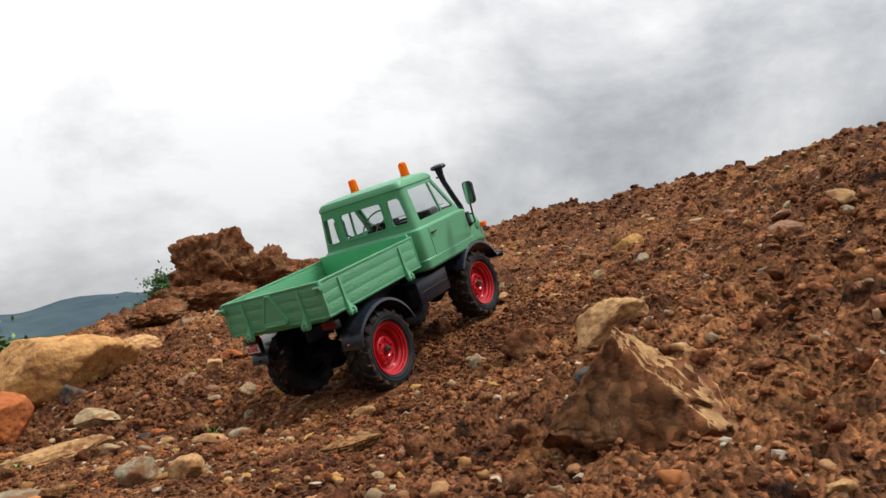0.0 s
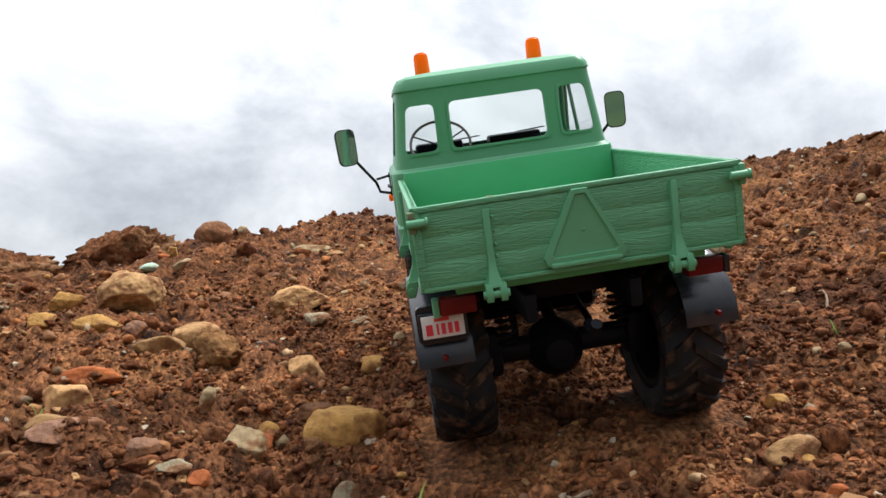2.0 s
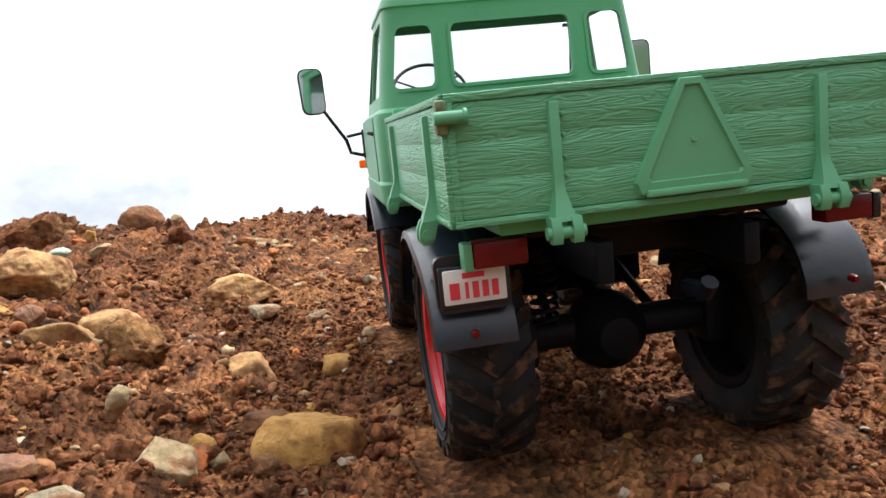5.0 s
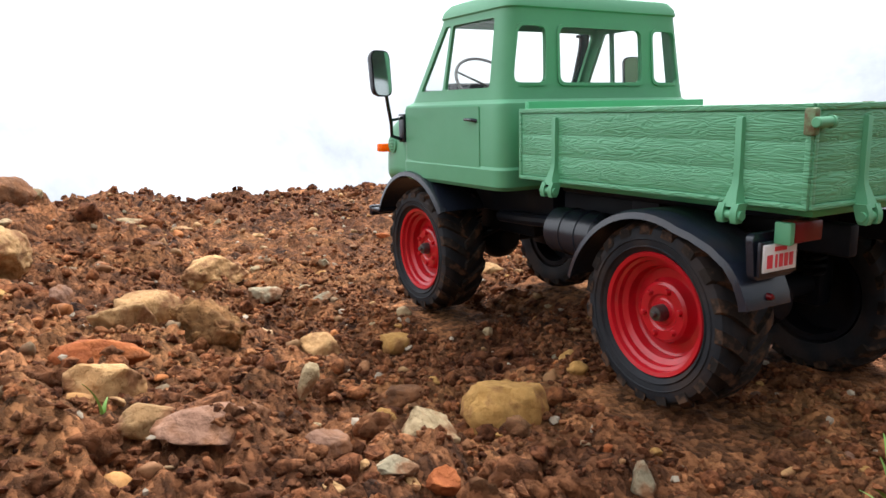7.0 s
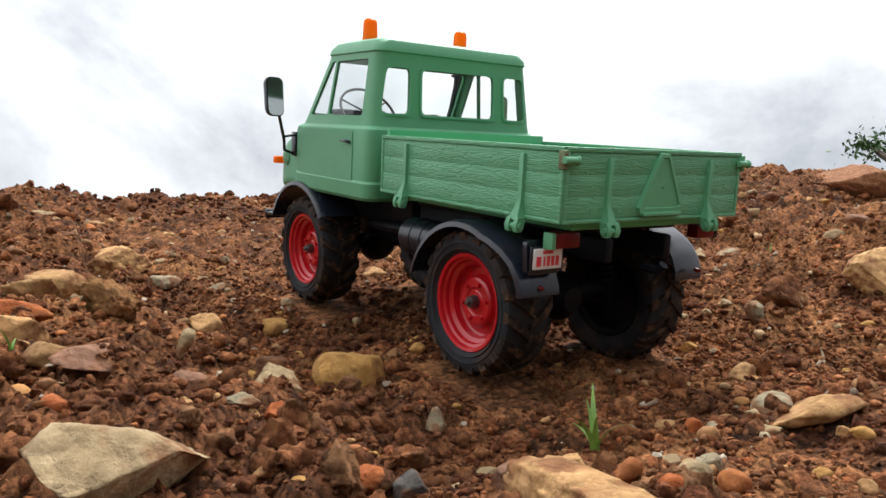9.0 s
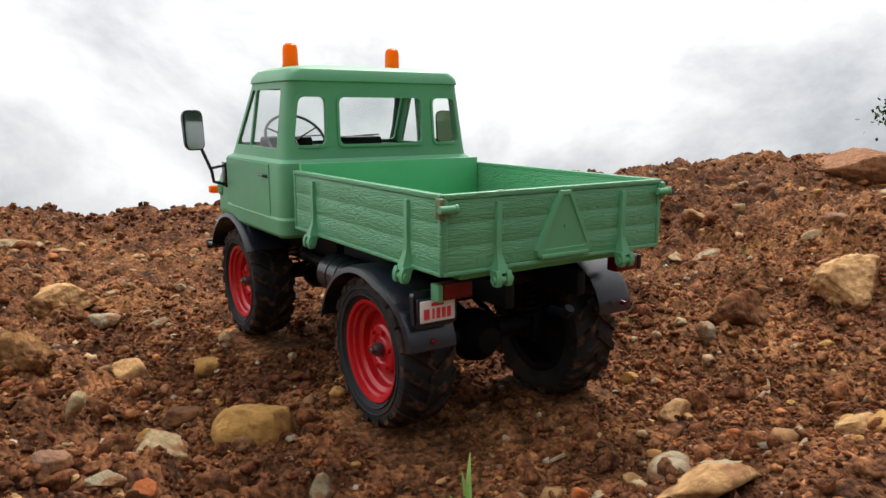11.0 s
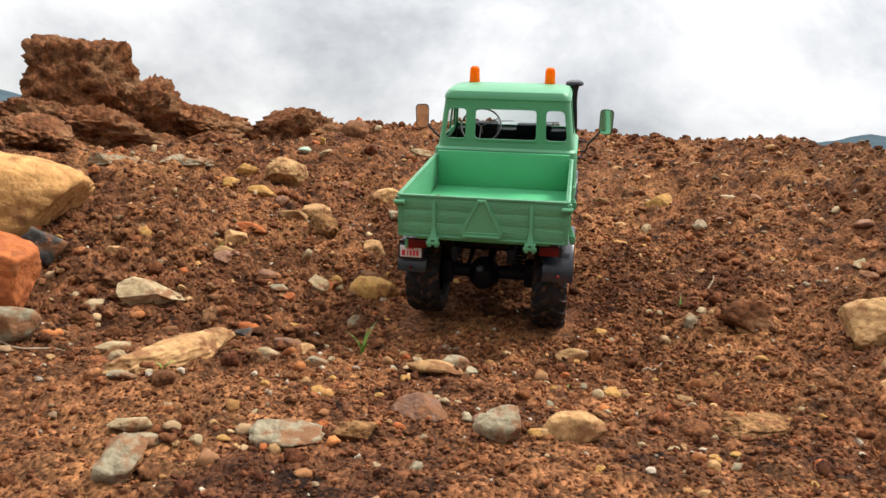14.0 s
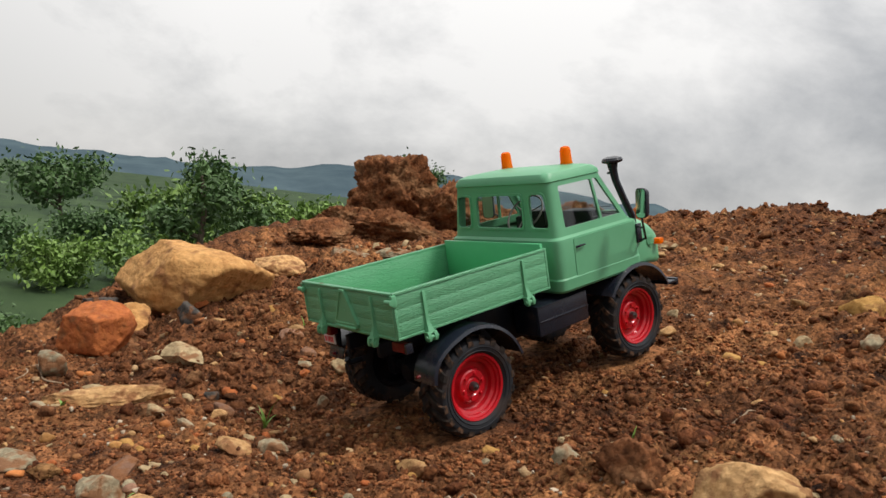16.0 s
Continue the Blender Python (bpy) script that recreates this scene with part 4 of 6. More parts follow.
# fenders
def fender(yc, zc, r, a0, a1, extra, s, x_in=0.058, x_out=0.1035):
    """A thin curved guard over a wheel with a rolled outer lip. extra: points added at the end, as (y, z)."""
    path = [(yc + r * math.cos(radians(a0 + (a1 - a0) * i / 24)), zc + r * math.sin(radians(a0 + (a1 - a0) * i / 24))) for i in range(25)] + list(extra)
    bm = bmesh.new()
    loops = []
    for i, (y, z) in enumerate(path):
        p, q = path[max(i - 1, 0)], path[min(i + 1, len(path) - 1)]
        d = Vector((q[0] - p[0], q[1] - p[1])).normalized()
        n_ = Vector((d.y, -d.x))
        w_in = x_in + 0.010 * min(1, max(0, i - 10) / 14) if extra else x_in
        sec = [(w_in, 0), (x_out - 0.006, 0.0006), (x_out - 0.001, -0.0008), (x_out, -0.0045), (x_out - 0.0014, -0.0045), (x_out - 0.0024, -0.0020), (x_out - 0.007, -0.0012), (w_in, -0.0016)]
        loops.append([(s * u, y + n_.x * w, z + n_.y * w) for u, w in sec])
    add_loft(bm, loops)
    return bm


for s in (-1, 1):
    rear = part("rear_fender", fender(0.006, 0.0485, 0.0675, 16, 112, [(-0.0300, 0.1085), (-0.0430, 0.1035), (-0.0540, 0.0965), (-0.0610, 0.0880), (-0.0650, 0.0790), (-0.0660, 0.0735)] if s < 0 else [(-0.0290, 0.1080), (-0.0405, 0.1020), (-0.0495, 0.0950), (-0.0550, 0.0870), (-0.0585, 0.0780), (-0.0592, 0.0700)], s), M_guard, truck, "black curved rear mudguard")
    if s < 0:
        bm = bmesh.new()
        add_prism(bm, round_poly([(-0.070, 0.0890), (-0.1005, 0.0890), (-0.1005, 0.1120), (-0.070, 0.1120)], 0.004), lambda u, v, k: (u, -0.0672 + 0.004 * k + (v - 0.089) * 0.10, v))
        part("plate_bracket", bm, M_plastic, rear, "thin black bracket behind the plate")
    lamp = part("tail_lamp", boxes((min(s * 0.0640, s * 0.0860), max(s * 0.0640, s * 0.0860), -0.0780, -0.0680, 0.1075, 0.1180), bevel=0.0012), M_lens, truck, "dark red rectangular tail lamp")
    part("lamp_end", boxes((min(s * 0.0862, s * 0.0900), max(s * 0.0862, s * 0.0900), -0.0780, -0.0690, 0.1070, 0.1180), bevel=0.0008), M_green if s < 0 else M_plastic, lamp)
    part("reflector", lathe([(0, -0.0016), (0.0014, -0.0013), (0.0018, 0), (0.0018, 0.003)], 16, "y", (s * 0.0860, -0.0668, 0.0790)), M_lens, truck, "small round red reflector")
    part("front_fender", fender(0.289, 0.0520, 0.0700, 24, 146, [], s, 0.060, 0.1045), M_guard, truck, "black curved front mudguard")
    bm = bmesh.new()
    add_box(bm, min(s * 0.062, s * 0.104), max(s * 0.062, s * 0.104), 0.3500, 0.3720, 0.0775, 0.0815, bevel=0.0012)
    add_box(bm, min(s * 0.062, s * 0.104), max(s * 0.062, s * 0.104), 0.3675, 0.3735, 0.0730, 0.0830, bevel=0.0012)
    part("fender_tip", bm, M_plastic, truck, "black front lip of the mudguard")
part("bumper", boxes((-0.070, 0.070, 0.366, 0.376, 0.080, 0.098), bevel=0.003), M_plastic, truck, "black front bumper")

# number plate with its writing as bars
PX, PY, PZ = -0.0850, -0.0690, 0.1000
plate = part("number_plate", boxes((PX - 0.0128, PX + 0.0128, PY - 0.0012, PY + 0.0008, PZ - 0.0070, PZ + 0.0070), bevel=0.0006), M_white, truck, "white plate with red characters shown as bars")
part("plate_holder", boxes((PX - 0.0145, PX + 0.0150, PY - 0.0002, PY + 0.002, PZ - 0.0090, PZ + 0.0085), bevel=0.0008), M_plastic, plate)
for x0, w, z0, h in ((-0.0105, 0.0040, -0.0048, 0.0066), (-0.0042, 0.0014, -0.0048, 0.0066), (-0.0012, 0.0026, -0.0048, 0.0066), (0.0028, 0.0026, -0.0048, 0.0066), (0.0068, 0.0026, -0.0048, 0.0066), (-0.0050, 0.0090, 0.0034, 0.0022)):
    part("bar", boxes((PX + x0, PX + x0 + w, PY - 0.0016, PY - 0.0010, PZ + z0, PZ + z0 + h), bevel=0), M_sign_red, plate, smooth=0)

# wheels
RR = 0.0362
tyre_profile = [(RR, 0.0150), (RR + 0.0022, 0.0182), (0.0425, 0.0202), (0.0480, 0.0204), (0.0512, 0.0192), (0.0528, 0.0165), (0.0534, 0.0100), (0.0536, 0.0),
                (0.0534, -0.0100), (0.0528, -0.0165), (0.0512, -0.0192), (0.0480, -0.0204), (0.0425, -0.0202), (RR, -0.0182), (RR - 0.002, -0.0100), (RR - 0.002, 0.0100), (RR, 0.0150)]
bm = lathe(tyre_profile, 64, "x")
for r, x in ((0.0405, 0.0201), (0.0450, 0.0206)):
    add_lathe(bm, [(r - 0.0007, x - 0.0006), (r, x + 0.0004), (r + 0.0007, x - 0.0006)], 64, "x")
bmesh.ops.recalc_face_normals(bm, faces=bm.faces)
me_tyre = bpy.data.meshes.new("tyre")
bm.to_mesh(me_tyre)
bm.free()
me_tyre.materials.append(M_tyre)
bm = bmesh.new()
LUGS = 19
for i in range(LUGS):
    for side in (-1, 1):
        a = 2 * math.pi * (i + (0.5 if side > 0 else 0)) / LUGS
        loops = []
        for k in range(7):
            f = k / 6
            x = side * (-0.0015 + 0.0215 * f)
            aa = a + 0.30 * f
            top = 0.0566 - 0.0022 * max(0, f - 0.72) / 0.28
            bot = 0.0522 if f < 0.85 else 0.0490
            w = 0.052 + 0.018 * f
            if f > 0.95:
                top, bot, x = 0.0528, 0.0478, side * 0.0209
            loops.append([(x, rr * math.cos(aa + d), rr * math.sin(aa + d)) for rr, d in ((bot, -w * 1.25), (top, -w), (top, w), (bot, w * 1.25))])
        add_loft(bm, loops)
bmesh.ops.recalc_face_normals(bm, faces=bm.faces)
me_lugs = bpy.data.meshes.new("tread")
bm.to_mesh(me_lugs)
bm.free()
me_lugs.materials.append(M_tread)
rim_profile = [(0.0, 0.0085), (0.0075, 0.0085), (0.0085, 0.0078), (0.0100, 0.0078), (0.0112, 0.0090), (0.0165, 0.0092), (0.0182, 0.0080), (0.0190, 0.0040), (0.0205, 0.0022), (0.0258, 0.0020),
               (0.0272, 0.0030), (0.0280, 0.0085), (0.0300, 0.0098), (0.0312, 0.0104), (0.0318, 0.0135), (0.0338, 0.0145), (0.0344, 0.0172), (0.0368, 0.0180), (0.0374, 0.0172), (0.0366, 0.0150), (0.0345, 0.010)]
bm = lathe(rim_profile, 56, "x")
for i in range(6):
    a = 2 * math.pi * i / 6
    add_lathe(bm, [(0, 0.0118), (0.0015, 0.0115), (0.0022, 0.0085), (0.0022, 0.006)], 10, "x", (0, 0.0140 * math.cos(a), 0.0140 * math.sin(a)))
bmesh.ops.recalc_face_normals(bm, faces=bm.faces)
me_rim = bpy.data.meshes.new("rim")
bm.to_mesh(me_rim)
bm.free()
me_rim.materials.append(M_red)
bm = lathe([(0.0344, 0.0090), (0.0344, -0.0165), (0.0300, -0.0165), (0.0290, 0.0), (0.0, 0.0)], 40, "x")
bmesh.ops.recalc_face_normals(bm, faces=bm.faces)
me_back = bpy.data.meshes.new("rim_back")
bm.to_mesh(me_back)
bm.free()
me_back.materials.append(M_under)
bm = lathe([(0, 0.0176), (0.0016, 0.0176), (0.0020, 0.0170), (0.0020, 0.0150), (0.0042, 0.0148), (0.0050, 0.0125), (0.0052, 0.0080)], 12, "x")
bmesh.ops.recalc_face_normals(bm, faces=bm.faces)
me_hub = bpy.data.meshes.new("hub_nut")
bm.to_mesh(me_hub)
bm.free()
me_hub.materials.append(M_metal)
for s in (-1, 1):
    for y, z, spin in ((0.004, 0.0545 if s < 0 else 0.0460, 0.2), (0.288, 0.0500, 0.5)):
        wheel = link_part("wheel", me_tyre, truck, "black tyre on a red steel wheel")
        wheel.matrix_basis = pose(s * 0.0768, y, z, math.degrees(spin), 0, 0 if s > 0 else 180)
        link_part("tread", me_lugs, wheel, "muddy chevron lugs")
        link_part("rim", me_rim, wheel, "glossy red dished rim")
        link_part("rim_back", me_back, wheel, "dark inner side of the wheel")
        link_part("hub_nut", me_hub, wheel, "dark hub nut")

# chassis
rails = boxes((-0.036, -0.028, -0.076, 0.350, 0.094, 0.112), (0.028, 0.036, -0.076, 0.350, 0.094, 0.112), (-0.030, 0.030, -0.030, -0.022, 0.096, 0.112), (-0.030, 0.030, 0.060, 0.075, 0.095, 0.108),
                 (-0.060, 0.060, -0.060, 0.128, 0.114, 0.1195), (-0.050, 0.050, 0.150, 0.345, 0.088, 0.116), (-0.030, 0.030, 0.200, 0.340, 0.066, 0.100), bevel=0.002)
add_box(rails, -0.050, 0.044, 0.060, 0.140, 0.060, 0.116, bevel=0.006)
add_box(rails, -0.058, 0.058, 0.035, 0.060, 0.092, 0.117, bevel=0.003)
part("chassis_frame", rails, M_under, truck, "dark ladder frame and engine block")
for y in (0.0, 0.288):
    bm = tube([(-0.062, y, 0.055), (0.062, y, 0.055)], 0.0085, 14)
    add_lathe(bm, [(0, -0.022), (0.010, -0.020), (0.0185, -0.010), (0.021, 0), (0.0185, 0.010), (0.010, 0.020), (0, 0.022)], 24, "y", (-0.006, y, 0.053))
    for s in (-1, 1):
        add_box(bm, min(s * 0.044, s * 0.060), max(s * 0.044, s * 0.060), y - 0.012, y + 0.012, 0.040, 0.072, bevel=0.004)
    part("axle", bm, M_under, truck, "dark axle with a round differential")
    for s in (-1, 1):
        pts = [(s * 0.040 + 0.0065 * math.cos(a), y - 0.010 + 0.0065 * math.sin(a), 0.062 + 0.0050 * a / (2 * math.pi)) for a in [i * math.pi / 5 for i in range(81)]]
        part("coil_spring", tube(pts, 0.0011, 6), M_under, truck, "thin dark coil spring")
        part("link_rod", tube([(s * 0.030, y + 0.010, 0.050), (s * 0.022, y + (0.085 if y < 0.1 else -0.085), 0.090)], 0.0028, 8), M_under, truck, "dark suspension rod")
part("drive_shaft", tube([(0, 0.0, 0.056), (0, 0.09, 0.082), (0, 0.288, 0.060)], 0.005, 10), M_under, truck, "dark drive shaft")
bm = lathe([(0, 0.072), (0.014, 0.072), (0.0165, 0.075), (0.0165, 0.088), (0.0172, 0.0885), (0.0172, 0.0905), (0.0165, 0.091), (0.0165, 0.104), (0.0172, 0.1045), (0.0172, 0.1065), (0.0165, 0.107), (0.0165, 0.121), (0.014, 0.124), (0, 0.124)], 28, "y", (-0.066, 0, 0.0875))
part("air_tank", bm, M_plastic, truck, "glossy black strapped air tank")
part("exhaust_pipe", tube([(-0.055, 0.124, 0.090), (-0.058, 0.170, 0.088), (-0.050, 0.220, 0.085)], 0.005, 10), M_under, truck, "dark pipe")
tool_box = part("tool_box", boxes((0.050, 0.0925, 0.110, 0.198, 0.0710, 0.1080), bevel=0.002), M_plastic, truck, "black tool box below the cab")
for z in (0.0880, 0.1060):
    part("box_rib", boxes((0.0915, 0.0938, 0.112, 0.196, z, z + 0.0016), bevel=0.0004), M_plastic, tool_box)
bm = tube([(0, -0.080, 0.090), (0, -0.094, 0.090), (0.0, -0.098, 0.095)], 0.0035, 8)
part("tow_hook", bm, M_under, truck, "dark tow hook")
truck.matrix_world = pose(0, 0, 0, 14.74, -5.04, -1.32)


# ---- the big rocks and the stones that stand out ----
put_stone("rock_tower", -1.075, 0.690, (0.125, 0.090, 0.118), M_clay, "upright block of red-brown clay rock on the crest", 5, turn=36, sink=0.2, cuts=16, rough=0.30, category="rock", deep=0.74, boxy=7.0, upright=True)
put_stone("clay_rock", -0.965, 0.780, (0.105, 0.085, 0.088), M_clay, "rough red-brown lump of clay leaning on the rock tower", 6, turn=36, sink=0.3, cuts=15, rough=0.32, category="rock", deep=0.6, boxy=5.0)
put_stone("clay_rock", -0.860, 0.870, (0.115, 0.080, 0.062), M_clay, "rough lump of red-brown clay on the crest", 106, turn=30, sink=0.34, cuts=14, rough=0.34, category="rock", boxy=4.0)
put_stone("clay_rock", -0.960, 0.590, (0.160, 0.085, 0.060), M_clay, "broken red-brown clay mass below the rock tower", 107, turn=40, sink=0.4, cuts=14, rough=0.36, category="rock", boxy=3.0)
put_stone("clay_rock", -1.090, 0.530, (0.100, 0.075, 0.045), M_clay, "low rough lump of red-brown clay below the rock tower", 7, turn=10, sink=0.4, cuts=12, rough=0.34, category="rock", boxy=3.0)
put_stone("clay_rock", -0.760, 0.740, (0.080, 0.062, 0.038), M_clay, "small rough red-brown clay lump on the bank", 108, turn=70, sink=0.4, cuts=12, rough=0.34, category="rock", boxy=3.0)
put_stone("clay_rock", -0.660, 0.960, (0.125, 0.070, 0.066), M_clay, "rough red-brown clay lump near the crest", 110, turn=20, sink=0.4, cuts=12, rough=0.34, category="rock", boxy=3.0)
put_stone("clay_rock", -0.940, 0.380, (0.090, 0.060, 0.036), M_clay, "dark rough clay lump at the edge of the bank", 111, turn=100, sink=0.4, cuts=12, rough=0.34, category="rock", boxy=3.0)
put_stone("boulder", -0.730, -0.030, (0.162, 0.105, 0.070), M_boulder, "large smooth ochre-tan boulder at the edge of the bank", 11, turn=28, sink=0.25, cuts=7, rough=0.06, category="boulder", boxy=3.2, upright=True)
put_stone("boulder", -0.640, -0.160, (0.065, 0.046, 0.036), M_boulder, "ochre boulder half covered with soil", 12, turn=-20, sink=0.3, cuts=9, rough=0.1, sub=4, category="boulder")
put_stone("boulder", -0.790, 0.190, (0.070, 0.045, 0.028), M_tan, "low tan boulder behind a larger one", 112, turn=20, sink=0.3, cuts=9, rough=0.1, sub=4, category="boulder")
put_stone("red_rock", -0.515, -0.245, (0.054, 0.042, 0.046), M_rust, "angular orange-red rock beside the boulder", 13, turn=35, tilt=15, sink=0.22, cuts=9, rough=0.07, category="rock", deep=0.55, boxy=5.0)
put_stone("slate_rock", -0.575, -0.075, (0.036, 0.027, 0.034), M_dark, "dark grey broken rock between the boulders", 14, turn=5, sink=0.25, cuts=14, rough=0.15, sub=3, category="rock", deep=0.5)
put_stone("slate_rock", -0.800, -0.150, (0.055, 0.040, 0.042), M_dark, "dark grey broken rock beside the boulder", 15, turn=45, sink=0.25, cuts=14, rough=0.18, sub=3, category="rock", deep=0.5)
put_stone("slate_rock", -0.420, -0.325, (0.034, 0.024, 0.022), M_grey, "grey broken stone beside the orange rock", 16, turn=15, sink=0.25, cuts=14, rough=0.15, sub=3, category="rock", deep=0.5)
peak = put_stone("peaked_rock", 0.545, -0.370, (0.078, 0.058, 0.070), M_clay, "large peaked rock, tan on the faces turned one way and red-brown on the rest", 21, turn=-20, sink=0.30, cuts=7, rough=0.2, category="rock", deep=0.6, planes=((-0.66, -0.25, 0.70, 0.36), (0.30, -0.80, 0.52, 0.38), (0.68, 0.16, 0.68, 0.40), (-0.1, 0.85, 0.5, 0.42)))
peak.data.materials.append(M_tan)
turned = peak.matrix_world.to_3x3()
# tan on faces turned towards +x and +y, red-brown on all others
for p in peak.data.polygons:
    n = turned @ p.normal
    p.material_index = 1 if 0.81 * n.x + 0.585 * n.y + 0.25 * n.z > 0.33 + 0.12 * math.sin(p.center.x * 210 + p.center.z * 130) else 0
put_stone("boulder", 1.210, 0.270, (0.150, 0.105, 0.060), M_brown, "large brown boulder sunk into the far crest", 22, turn=30, sink=0.45, cuts=9, rough=0.08, sub=4, category="boulder")
for x, y, size, mat_, words, seed, turn, cuts, extra in (
        (0.310, -0.030, (0.037, 0.029, 0.027), M_clay, "brown soil-coated lump on the bank", 23, 15, 9, dict(rough=0.2)),
        (0.430, -0.075, (0.056, 0.038, 0.030), M_tan, "broad tan stone lying in the slope", 24, -10, 11, dict()),
        (0.510, 0.205, (0.018, 0.010, 0.010), M_cream, "pale upright chip of stone", 25, 60, 12, dict(sink=0.2)),
        (0.570, 0.190, (0.036, 0.019, 0.010), M_grey, "flat pale grey stone slab", 26, 5, 10, dict(sink=0.3)),
        (0.600, 0.020, (0.024, 0.016, 0.012), M_pink, "pinkish stone on the upper slope", 113, 40, 10, dict(sink=0.3)),
        (0.265, 0.530, (0.032, 0.024, 0.024), M_ochre, "yellowish block of stone", 27, 20, 12, dict(sink=0.2)),
        (0.950, 0.700, (0.050, 0.026, 0.018), M_cream, "pale slab on the crest", 72, 20, 12, dict()),
        (0.250, -0.300, (0.050, 0.034, 0.010), M_loam, "flat earthy brown slab flush with the soil", 71, 15, 11, dict(sink=0.34, rough=0.2)),
        (0.150, -0.215, (0.020, 0.014, 0.009), M_tan, "flat tan stone in the soil", 114, 10, 10, dict(sink=0.3)),
        (0.400, -0.200, (0.016, 0.011, 0.008), M_tan, "small tan stone on the slope", 115, 30, 11, dict()),
        (0.470, -0.240, (0.017, 0.013, 0.011), M_dark, "dark angular stone on the slope", 116, 70, 13, dict()),
        (0.530, -0.245, (0.018, 0.011, 0.007), M_cream, "flat pale stone on the slope", 117, 15, 11, dict())):
    put_stone("stone", x, y, size, mat_, words, seed, turn=turn, cuts=cuts, group="stones on the bank", deep=0.52, **extra)
